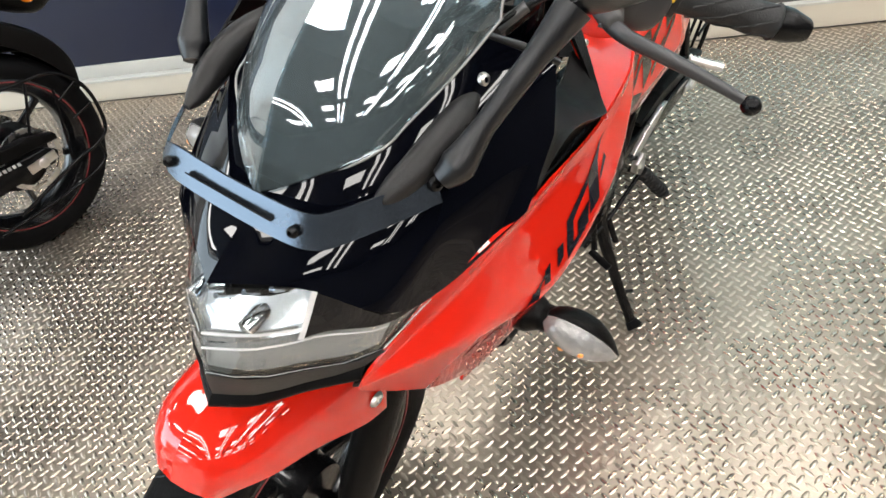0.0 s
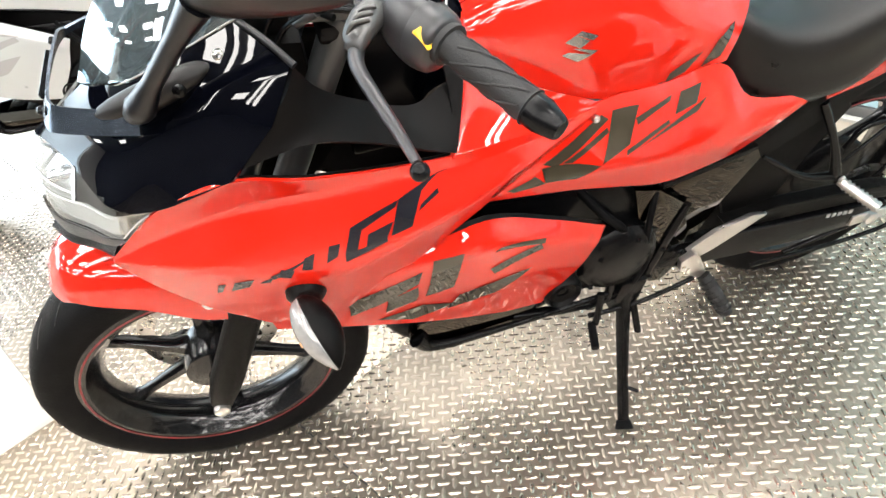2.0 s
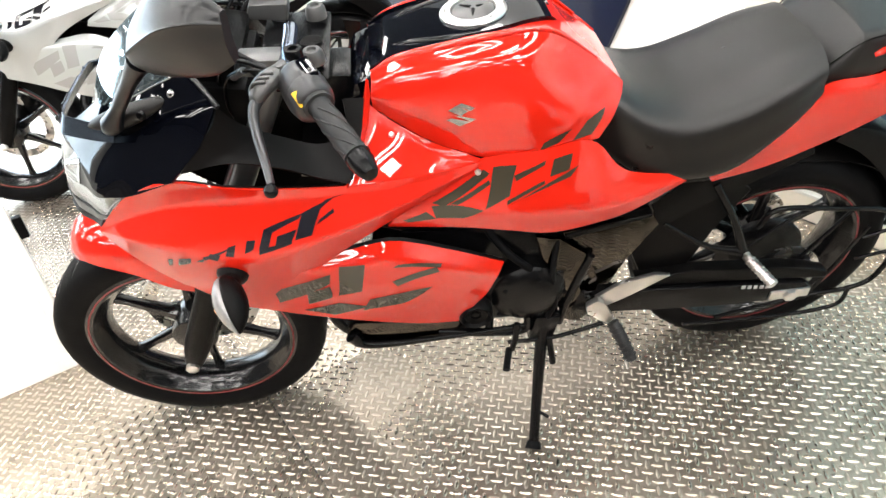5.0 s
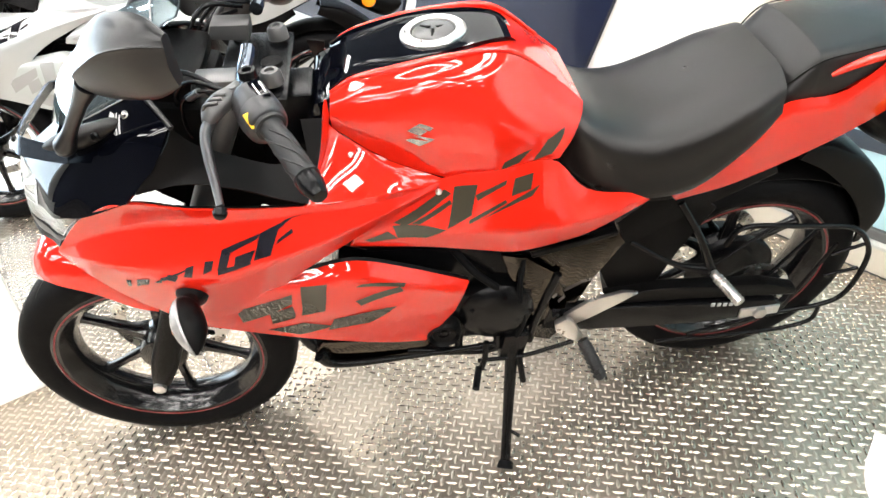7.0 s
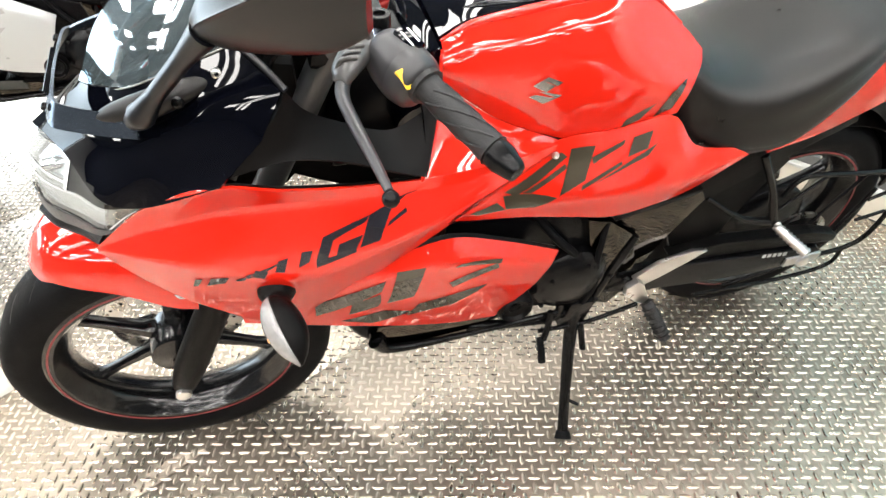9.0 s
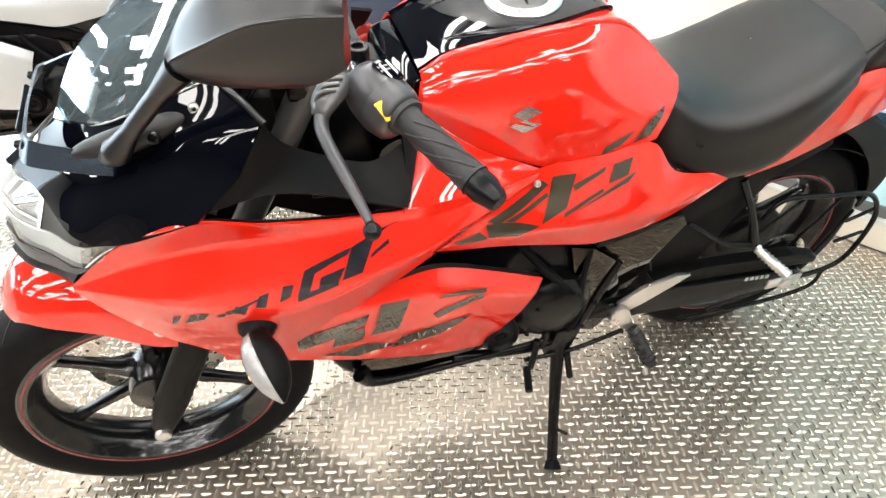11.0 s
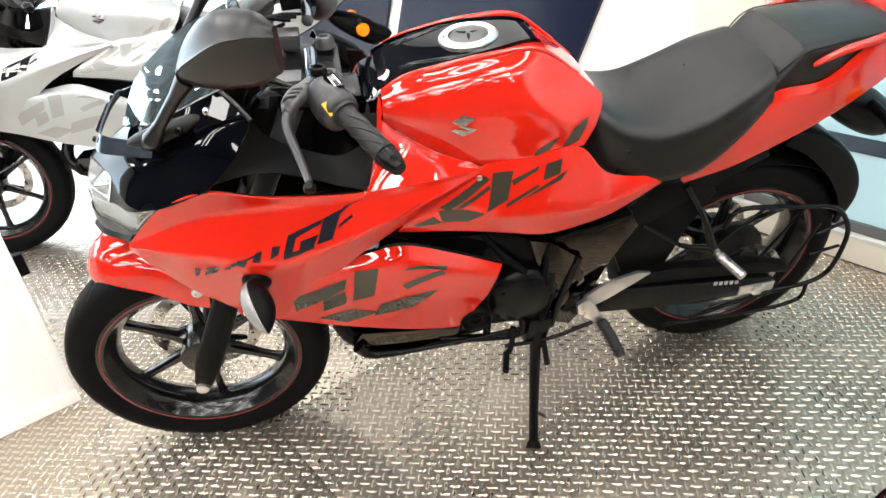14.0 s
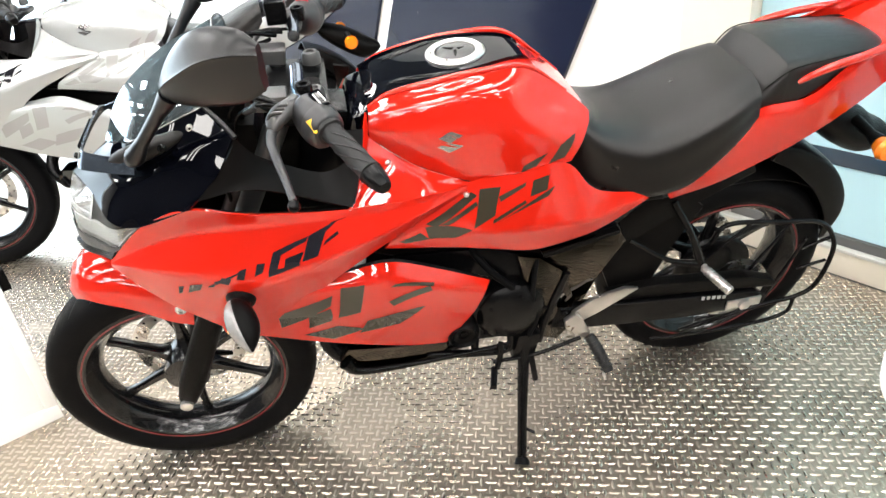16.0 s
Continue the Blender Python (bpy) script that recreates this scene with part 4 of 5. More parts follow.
    shell("rear_mudguard", [[(px + g * dx, 0.03 + k * 0.086 * (1 - 0.25 * n / 5), pz + g * dz) for n, ((px, pz), (dx, dz)) in enumerate(zip(spine, drop))] for k, g in ((-1.0, 1.0), (-0.97, 0.25), (-0.8, 0.0), (0.0, -0.06), (0.8, 0.0), (0.97, 0.25), (1.0, 1.0))], PLASTIC, bike, 0.006, 26, 26, outward=(0.4, 0, 1), label="matte black rear mudguard with deep cheeks")
    loft("number_plate_holder", [[(px, 0.02 + w * math.cos(a), pz + h * math.sin(a)) for a in np.linspace(0, 2 * math.pi, 12, endpoint=False)] for px, w, pz, h in ((1.43, 0.030, 0.772, 0.016), (1.46, 0.052, 0.744, 0.032), (1.53, 0.058, 0.704, 0.050), (1.60, 0.056, 0.668, 0.056), (1.64, 0.052, 0.650, 0.046), (1.68, 0.046, 0.648, 0.026), (1.695, 0.040, 0.650, 0.008))], PLASTIC, bike, 24, 24, label="matte black number plate holder")
    for s in (-1, 1):
        rs = tube("rear_indicator_stalk", [(1.56, 0.02 + s * 0.05, 0.718), (1.560, 0.02 + s * 0.10, 0.712), (1.560, 0.02 + s * 0.130, 0.708)], [0.013, 0.011, 0.018], PLASTIC, bike, 12)
        lathe("rear_indicator", [(0.0001, -0.010), (0.022, -0.008), (0.027, 0.004), (0.018, 0.026), (0.0001, 0.032)], (1.560, 0.02 + s * 0.158, 0.705), ORANGE, rs, 20, closed=False, label="orange rear indicator lens")

    # fork, axle and front brake
    for s in (-1, 1):
        tube("fork_slider", [(0.0, s * 0.100, 0.286), (0.032, s * 0.100, 0.355), (0.14, s * 0.100, 0.575)], [0.021, 0.029, 0.028], PLASTIC, bike, 16, label="matte black fork slider")
        tube("fork_tube", [(0.14, s * 0.100, 0.575), (0.35, s * 0.095, 0.965)], 0.0205, CAST, bike, 16)
        lathe("axle_nut", [(0.0001, -0.012), (0.008, -0.012), (0.014, -0.008), (0.015, 0.0), (0.0001, 0.0)], (0.0, s * 0.120, 0.290), ALLOY, bike, 8, closed=False, turn=pose(0, 0, 0, 0, 0, 0 if s < 0 else 180))
        lathe("fork_cap", [(0.0001, 0.008), (0.007, 0.008), (0.008, 0.012), (0.013, 0.012), (0.017, 0.006), (0.018, -0.01), (0.0001, -0.01)], (0.408, s * 0.076, 0.974), CAST, bike, 16, "z", closed=False)
    tube("front_axle", [(0, -0.11, 0.290), (0, 0.11, 0.290)], 0.011, METAL_BLACK, bike)
    prism("brake_caliper", [(0.06, 0.34), (0.14, 0.38), (0.155, 0.44), (0.12, 0.47), (0.06, 0.42)], 0.045, 0.095, METAL_BLACK, bike, 0.008)
    tube("brake_hose", [(0.13, 0.09, 0.45), (0.18, 0.10, 0.60), (0.20, 0.06, 0.80), (0.30, 0.10, 0.93)], 0.0045, RUBBER, bike)
    prism("fork_brace", [(0.10, 0.545), (0.19, 0.52), (0.21, 0.60), (0.14, 0.64)], -0.075, 0.075, METAL_BLACK, bike, 0.01)
    prism("triple_clamp", [(0.315, 0.942), (0.425, 0.934), (0.432, 0.956), (0.320, 0.965)], -0.115, 0.115, METAL_BLACK, bike, 0.008, label="black top fork clamp")
    prism("tank_nose", [(0.425, 0.80), (0.505, 0.80), (0.500, 0.936), (0.462, 0.925)], -0.088, 0.088, BLACK, bike, 0.012)
    prism("steering_head", [(0.33, 0.72), (0.44, 0.72), (0.46, 0.92), (0.38, 0.925)], -0.05, 0.05, METAL_BLACK, bike, 0.01)
    lathe("ignition_switch", [(0.0001, 0.02), (0.018, 0.02), (0.021, 0.0), (0.0001, 0.0)], (0.40, 0.0, 0.942), GREY_PLASTIC, bike, 20, "z", closed=False)
    prism("dash", [(0.19, 0.965), (0.225, 1.005), (0.30, 0.985), (0.285, 0.945)], -0.085, 0.085, PLASTIC, bike, 0.01, label="black instrument housing")
    prism("dash_bracket", [(0.10, 0.86), (0.30, 0.86), (0.30, 0.945), (0.20, 0.965), (0.14, 0.91)], -0.10, 0.10, PLASTIC, bike, 0.01)

    # handlebar controls
    for s in (-1, 1):
        y = lambda v: s * v
        bar = [(0.384, y(0.070), 1.020), (0.394, y(0.190), 1.014), (0.479, y(0.357), 0.974)]
        d = (Vector(bar[2]) - Vector(bar[1])).normalized()
        tube("clip_on_bar", bar, 0.011, DARK_CHROME, bike, 16, label="polished dark clip-on bar")
        prism("bar_clamp", [(0.29, 0.975), (0.36, 0.965), (0.365, 0.995), (0.30, 1.0)], min(y(0.07), y(0.115)), max(y(0.07), y(0.115)), CAST, bike, 0.006)
        at = lambda f: Vector(bar[1]).lerp(Vector(bar[2]), f)
        g0, g1 = at(0.36), at(0.93)
        grip = tube("grip", [tuple(g0), tuple(g0.lerp(g1, 0.06)), tuple(g0.lerp(g1, 0.12)), tuple(g0.lerp(g1, 0.9)), tuple(g1)], [0.0215, 0.0215, 0.0160, 0.0160, 0.0185], GRIP, bike, 18, steps=40, label="ribbed black rubber grip")
        tr = d.to_track_quat("Y", "Z").to_matrix().to_4x4()
        for i in range(5):
            for w in range(6):
                a = radians(60 * w + 30 * (i % 2))
                c = g0.lerp(g1, 0.2 + 0.15 * i)
                e = tr @ Vector((math.cos(a), 0, math.sin(a)))
                f = tr @ Vector((math.cos(a + 0.5), 0, math.sin(a + 0.5)))
                tube("grip_rib", [tuple(c + e * 0.0165), tuple(c + d * 0.017 + f * 0.0165)], 0.0013, GRIP, grip, 6, steps=3)
        lathe("bar_end", [(0.0001, 0.022), (0.010, 0.022), (0.012, 0.019), (0.017, 0.0), (0.017, -0.012), (0.0001, -0.012)], tuple(at(1.0)), METAL_BLACK, bike, 20, closed=False, turn=tr, label="black bar-end weight")
        sw = loft("switch_housing", [[tuple(at(f) + Vector((0, 0, dz)) + tr @ Vector((r * math.cos(a), 0, r * math.sin(a) * kz))) for a in np.linspace(0, 2 * math.pi, 14, endpoint=False)] for f, r, kz, dz in ((-0.03, 0.010, 1.0, -0.004), (-0.02, 0.022, 1.1, -0.006), (0.05, 0.028, 1.18, -0.008), (0.18, 0.031, 1.2, -0.009), (0.19, 0.0295, 1.2, -0.009), (0.20, 0.031, 1.2, -0.009), (0.31, 0.029, 1.15, -0.007), (0.35, 0.024, 1.0, -0.003), (0.36, 0.016, 1.0, 0.0))], SWITCH, bike, 20, 36, label="rounded dark grey switch housing")
        face = at(0.15)
        if s < 0:
            prism("light_switch", [(-0.016, -0.009), (0.016, -0.009), (0.016, 0.009), (-0.016, 0.009)], 0, 0.008, BLACK, sw, 0.002, m=Matrix.Translation(face + Vector((0.010, 0, 0.022))) @ pose(0, 0, 0, 8, 22, -60), axis="z")
            for q in (-0.005, 0.004):
                prism("switch_mark", [(-0.010, q), (0.010, q), (0.010, q + 0.002), (-0.010, q + 0.002)], 0.008, 0.0086, BOARD, sw, 0, m=Matrix.Translation(face + Vector((0.010, 0, 0.022))) @ pose(0, 0, 0, 8, 22, -60), axis="z", label="white switch marks")
            prism("indicator_switch", [(-0.010, -0.013), (0.010, -0.004), (0.004, 0.004), (-0.002, 0.015), (-0.010, 0.012)], -0.008, 0.006, YELLOW, sw, 0.002, m=Matrix.Translation((0.403, -0.249, 1.012)) @ Vector((-0.10, -0.81, 0.58)).to_track_quat("Z", "Y").to_matrix().to_4x4() @ pose(0, 0, 0, 0, 0, 180), axis="z", label="yellow triangular switch")
        else:
            prism("stop_switch", [(-0.012, -0.010), (0.012, -0.010), (0.012, 0.010), (-0.012, 0.010)], 0, 0.012, SCARLET, sw, 0.002, m=Matrix.Translation(at(0.15) + Vector((0, 0, 0.022))), axis="z", label="red stop switch")
            prism("fluid_reservoir", [(0.335, 1.01), (0.375, 1.01), (0.375, 1.055), (0.335, 1.055)], 0.155, 0.20, METAL_BLACK, bike, 0.005, label="square black brake fluid reservoir")
        perch = loft("lever_perch", [[(px + 0.010 * math.cos(a) * k, y(py + 0.008 * math.cos(a) * k), pz + 0.011 * math.sin(a) * k) for a in np.linspace(0, 2 * math.pi, 10, endpoint=False)] for px, py, pz, k in ((0.392, 0.150, 1.004, 0.7), (0.386, 0.165, 1.008, 1.4), (0.374, 0.186, 1.013, 1.25), (0.358, 0.206, 1.014, 1.3), (0.344, 0.222, 1.008, 1.1), (0.339, 0.232, 1.002, 0.6))], CAST, bike, 22, 20, label="cast grey lever perch")
        for q in range(3):
            tube("perch_rib", [(0.334 + 0.006 * q, y(0.219 - 0.007 * q), 0.998 + 0.003 * q), (0.342 + 0.006 * q, y(0.222 - 0.007 * q), 1.022 + 0.002 * q), (0.360 + 0.005 * q, y(0.222 - 0.007 * q), 1.024 + 0.002 * q)], 0.0026, CAST, perch, 8)
        lathe("pivot_bolt", [(0.0001, 0.008), (0.005, 0.008), (0.006, 0.005), (0.010, 0.004), (0.011, 0.0), (0.0001, 0.0)], (0.376, y(0.190), 1.020), CAST, perch, 16, "z", closed=False)
        lathe("perch_boss", [(0.0001, 0.020), (0.006, 0.020), (0.007, 0.024), (0.012, 0.024), (0.013, 0.021), (0.013, 0.0), (0.0001, 0.0)], (0.396, y(0.166), 1.014), METAL_BLACK, perch, 16, "z", closed=False)
        lev = tube("clutch_lever" if s < 0 else "brake_lever", [(0.362, y(0.196), 1.006), (0.345, y(0.222), 1.000), (0.338, y(0.246), 0.994), (0.344, y(0.284), 0.984), (0.354, y(0.325), 0.970), (0.361, y(0.357), 0.958)], [0.009, 0.0085, 0.0075, 0.007, 0.0058, 0.005], SWITCH, bike, 12, label="slim dark grey lever with a ball end")
        lathe("lever_ball", [(0.0095 * math.sin(a), 0.0095 * math.cos(a)) for a in np.linspace(0.01, math.pi - 0.01, 9)], (0.361, y(0.366), 0.955), METAL_BLACK, lev, 16, closed=False)
        for q in range(3):
            tube("cable", [(0.372 - 0.012 * q, y(0.165 - 0.012 * q), 0.998), (0.318 - 0.014 * q, y(0.150 - 0.02 * q), 1.004 + 0.006 * q), (0.275 - 0.012 * q, y(0.115 - 0.02 * q), 0.965), (0.268, y(0.095 - 0.02 * q), 0.890), (0.31, y(0.06), 0.80)], 0.0032 + 0.0006 * q, METAL_BLACK, bike, 8)
        tube("cable_sleeve", [(0.318, y(0.150), 1.004), (0.296, y(0.133), 0.986)], 0.0058, CAST, bike, 10)
        tube("cable", [(0.335, y(0.145), 0.990), (0.29, y(0.09), 0.99), (0.26, y(0.05), 0.93), (0.30, y(0.03), 0.80)], 0.004, RUBBER, bike)

        # mirror: stalk and shell
        ym = lambda v: HEAD_Y + s * (v + HEAD_Y)
        ms = tube("mirror_stalk", [(0.118, ym(0.190), 0.960), (0.130, ym(0.198), 0.972), (0.152, ym(0.207), 1.000), (0.190, ym(0.225), 1.047), (0.218, ym(0.238), 1.080)], [0.010, 0.0155, 0.0095, 0.0100, 0.015], MIRROR_SHELL, bike, 14, label="dark mirror stalk")
        foot = [[(px, ym(py + 0.013 * math.cos(a) * k), pz + h * math.sin(a)) for a in np.linspace(0, 2 * math.pi, 12, endpoint=False)] for px, py, pz, h, k in ((0.074, 0.156, 0.948, 0.003, 0.3), (0.092, 0.160, 0.952, 0.011, 0.9), (0.130, 0.168, 0.962, 0.017, 1.2), (0.168, 0.168, 0.972, 0.014, 1.2), (0.200, 0.164, 0.980, 0.007, 0.8), (0.220, 0.160, 0.984, 0.002, 0.3))]
        loft("mirror_foot", foot, FOOT, bike, 10, 20, label="dark grey mirror foot")
        for fx, fz in ((0.117, 0.954), (0.168, 0.972)):
            bolt(bike, (fx, ym(0.184), fz), (-0.4, s, 0.3), 0.006, METAL_BLACK)
        shrink = lambda Q: [(0.285 + 0.90 * (a - 0.285), 0.278 + 0.90 * (b - 0.278), 1.118 + 0.90 * (c - 1.118)) for a, b, c in Q]
        top = [(0.206, 0.226, 1.094), (0.236, 0.230, 1.142), (0.272, 0.250, 1.174), (0.312, 0.276, 1.187), (0.346, 0.302, 1.188), (0.370, 0.320, 1.172)]
        crease = [(0.200, 0.236, 1.084), (0.210, 0.262, 1.104), (0.240, 0.292, 1.130), (0.281, 0.318, 1.156), (0.324, 0.334, 1.166), (0.364, 0.334, 1.162)]
        lowf = [(0.206, 0.232, 1.070), (0.226, 0.252, 1.068), (0.258, 0.276, 1.072), (0.296, 0.300, 1.080), (0.332, 0.318, 1.090), (0.364, 0.328, 1.108)]
        lowb = [(0.214, 0.226, 1.072), (0.240, 0.236, 1.068), (0.276, 0.256, 1.074), (0.314, 0.280, 1.084), (0.348, 0.304, 1.096), (0.370, 0.322, 1.114)]
        top, crease, lowf, lowb = shrink(top), shrink(crease), shrink(lowf), shrink(lowb)
        rings = []
        for a, b, c, d in zip(top, crease, lowf, lowb):
            a, b, c, d = (np.array((q[0], ym(q[1]), q[2])) for q in (a, b, c, d))
            rings.append([tuple(q) for q in (a, 0.62 * a + 0.38 * b + np.array((-0.003, s * 0.003, 0.004)), 0.1 * a + 0.9 * b, b, 0.9 * b + 0.1 * c, 0.5 * (b + c) + np.array((-0.002, s * 0.003, 0)), c, 0.5 * (c + d), d, 0.5 * (a + d))])
        sh = loft("mirror_shell", rings, MIRROR_SHELL, ms, 26, 40, label="satin dark grey mirror shell with a sharp crease", sharp=30)
        shell("mirror_glass", [[(q[0] + 0.004, -(q[1] - 0.002), q[2] - 0.006) for q in top[2:5]], [(q[0] + 0.004, -(q[1] - 0.002), q[2] + 0.006) for q in lowb[2:5]]], MIRROR_GLASS, ms, 0.002, 12, 6, -s, outward=(1, 1, 0), mid=HEAD_Y)

        # front indicator on a short stalk
        st = tube("indicator_stalk", [(0.222, y(0.226), 0.690), (0.222, y(0.246), 0.694), (0.222, y(0.262), 0.696), (0.222, y(0.275), 0.698)], [0.026, 0.026, 0.017, 0.016], PLASTIC, bike, 16)
        a0, a1 = np.array((0.214, y(0.268), 0.712)), np.array((0.238, y(0.354), 0.670))
        back, up0 = np.array((0.88, y(-0.10), 0.20)), np.array((-0.18, y(0.38), 0.88))
        rings, lens_rings = [], []
        for f, r in ((0.0, 0.009), (0.10, 0.020), (0.32, 0.028), (0.58, 0.028), (0.82, 0.018), (1.0, 0.003)):
            q = a0 + (a1 - a0) * f
            body, clear = [], []
            for w in np.linspace(0, 2 * math.pi, 14, endpoint=False):
                c, e = math.cos(w), math.sin(w)
                body.append(tuple(q + up0 * (e * r * 0.92) + back * max(0.0, c) * r * 1.05))
                clear.append(tuple(q + up0 * (e * r * 0.88) + back * (min(0.0, c) * r * 0.95 - 0.0012)))
            rings.append(body)
            lens_rings.append(clear)
        ind = loft("front_indicator", rings, PLASTIC, bike, 16, 24, label="black indicator with a clear lens")
        loft("indicator_lens", lens_rings, LENS_WHITE, ind, 16, 24, label="pale clear indicator lens")
        for f, g in ((0.34, -0.006), (0.54, 0.004)):
            c0 = a0 + (a1 - a0) * f - back * 0.0250 + up0 * g
            loft("bulb", [[tuple(c0 + (a1 - a0) * (0.11 * (q - 0.5)) + up0 * (math.cos(w) * 0.007 * r) + back * (math.sin(w) * 0.003 * r)) for w in np.linspace(0, 2 * math.pi, 8, endpoint=False)] for q, r in ((0, 0.3), (0.3, 1.0), (0.7, 1.0), (1, 0.3))], BULB, ind, 8, 12)

    # number plate bracket across the nose
    H = HEAD_Y
    def strap(name, P, w, parent, mat):
        P = np.array(P, float)
        Q = curve_at(P, np.linspace(0, 1, 30))
        taper = np.interp(np.linspace(0, 1, 30), (0, 0.3, 0.6, 0.72, 1), (0.8, 1, 1, 0.4, 0.25))
        T = np.gradient(Q, axis=0)
        inward = np.stack([T[:, 1], -T[:, 0], 0 * T[:, 0]], 1)
        inward /= np.linalg.norm(inward, axis=1, keepdims=True)
        inward *= np.sign((inward * (np.array((0.2, H, 0.94)) - Q)).sum(1))[:, None]
        up = 0.86 * np.array((0, 0, 1.0)) + 0.5 * inward
        outw = 0.5 * np.array((0, 0, 1.0)) - 0.86 * inward
        a = np.array([[q + u * w * f * k + o * 0.003 * t for k, t in ((-1, 0), (1, 0), (1, 1), (-1, 1))] for q, f, u, o in zip(Q, taper, up, outw)])
        return part(name, from_grid(a, wrap=True, close=True), mat, parent, sharp=30)
    half = [(0.120, 0.140, 0.946), (0.094, 0.126, 0.944), (0.060, 0.108, 0.943), (0.036, 0.093, 0.942), (0.027, 0.083, 0.942), (0.022, 0.06, 0.942)]
    br = strap("plate_bracket", [(x, H - w, z) for x, w, z in half] + [(0.020, H, 0.942)] + [(x, H + w, z) for x, w, z in reversed(half)], 0.015, bike, BRACKET)
    tagged(br, "blue-grey steel strap with a long slot")
    for yy in (-0.072, 0.072):
        bolt(br, (0.0185, H + yy, 0.943), (-1, 0, 0.5), 0.0042, METAL_BLACK)
    prism("bracket_slot", [(-0.046, -0.004), (0.046, -0.004), (0.050, 0.0), (0.046, 0.004), (-0.046, 0.004), (-0.050, 0.0)], 0, 0.0012, METAL_BLACK, br, 0, m=Matrix.Translation((0.0155, H, 0.9435)) @ pose(0, 0, 0, 0, 0, 90) @ pose(0, 0, 0, 58, 0, 0), axis="z")
    for s in (-1, 1):
        bolt(bike, (0.214, H + s * 0.122, 0.990), (-0.2, s, 0.5), 0.0055, STEEL)

    # engine, frame and exhaust
    wprism("engine_block", [(0.46, 0.40), (0.56, 0.33), (0.80, 0.31), (0.88, 0.38), (0.87, 0.52), (0.70, 0.60), (0.50, 0.62)], -0.105, 0.105, METAL_BLACK, bike, 0.015, label="black cast engine")
    wprism("cylinder", [(0.40, 0.42), (0.50, 0.40), (0.56, 0.62), (0.46, 0.66)], -0.08, 0.08, METAL_BLACK, bike, 0.01)
    for s in (-1, 1):
        lathe("crankcase_cover", [(0.0001, s * 0.165), (0.035, s * 0.165), (0.066, s * 0.158), (0.078, s * 0.145), (0.080, s * 0.10), (0.0001, s * 0.10)], (0.744, 0, 0.428), METAL_BLACK, bike, 32, closed=False, label="round black crankcase cover")
        cv = lathe("cover_plug", [(0.0001, s * 0.166), (0.006, s * 0.166), (0.007, s * 0.162), (0.012, s * 0.162), (0.013, s * 0.166), (0.024, s * 0.170), (0.026, s * 0.166), (0.031, s * 0.176), (0.036, s * 0.168), (0.037, s * 0.10), (0.0001, s * 0.10)], (0.631, 0, 0.404), PLASTIC, bike, 28, closed=False)
        wprism("crankcase_boss", [(0.58, 0.37), (0.70, 0.35), (0.80, 0.36), (0.82, 0.47), (0.72, 0.50), (0.62, 0.45)], s * 0.10, s * 0.125, METAL_BLACK, bike, 0.008)
        wprism("frame_spar", [(0.42, 0.70), (0.56, 0.66), (0.78, 0.60), (0.86, 0.56), (0.80, 0.44), (0.72, 0.52), (0.58, 0.58), (0.46, 0.63)], s * 0.070, s * 0.100, PLASTIC, bike, 0.008, label="black frame spar")
        prism("frame_plate", [(0.757, 0.583), (0.806, 0.566), (0.862, 0.516), (0.846, 0.450), (0.826, 0.366), (0.815, 0.430), (0.776, 0.508)], min(s * 0.118, s * 0.138), max(s * 0.118, s * 0.138), GLOSS_PLATE, bike, 0.003, label="gloss black frame plate mirroring the floor")
        prism("rear_frame_plate", [(0.812, 0.572), (0.984, 0.598), (1.004, 0.563), (0.947, 0.476), (0.915, 0.388), (0.880, 0.402), (0.852, 0.455), (0.868, 0.520)], min(s * 0.106, s * 0.126), max(s * 0.106, s * 0.126), GLOSS_PLATE, bike, 0.003, label="gloss black rear frame plate mirroring the floor")
        prism("heel_plate", [(0.848, 0.452), (0.872, 0.490), (0.896, 0.420), (0.892, 0.330), (0.864, 0.292), (0.828, 0.308), (0.829, 0.372)], min(s * 0.112, s * 0.132), max(s * 0.112, s * 0.132), GLOSS_PLATE, bike, 0.003, label="gloss black heel plate mirroring the floor")
        prism("frame_ridge", [(0.815, 0.568), (0.900, 0.584), (0.984, 0.600), (0.984, 0.590), (0.900, 0.572), (0.818, 0.556)], min(s * 0.110, s * 0.130), max(s * 0.110, s * 0.130), PLASTIC, bike, 0.002)
        prism("rear_frame_arm", [(0.905, 0.470), (1.013, 0.540), (1.118, 0.600), (1.283, 0.682), (1.270, 0.712), (1.160, 0.690), (1.046, 0.655), (0.985, 0.604), (1.004, 0.566), (0.950, 0.520)], min(s * 0.098, s * 0.112), max(s * 0.098, s * 0.112), PLASTIC, bike, 0.004, label="matte black rear frame arm under the seat")
        tube("frame_strut", [(0.872, s * 0.134, 0.508), (0.853, s * 0.136, 0.456), (0.829, s * 0.136, 0.372), (0.819, s * 0.132, 0.300)], [0.008, 0.011, 0.010, 0.008], METAL_BLACK, bike, 10)
        wprism("subframe_rail", [(0.79, 0.610), (0.93, 0.632), (1.04, 0.682), (1.16, 0.700), (1.22, 0.690), (1.10, 0.600), (0.99, 0.530), (0.965, 0.500), (0.930, 0.530), (0.990, 0.600), (0.86, 0.570)], s * 0.072, s * 0.098, BLACK, bike, 0.008, label="gloss black rear frame cover")
        wprism("swingarm", [(0.84, 0.330), (0.86, 0.395), (1.10, 0.358), (1.37, 0.328), (1.40, 0.30), (1.37, 0.272), (1.20, 0.283), (1.05, 0.298), (0.92, 0.315)], s * 0.085, s * 0.112, METAL_BLACK, bike, 0.008, label="black box swingarm")
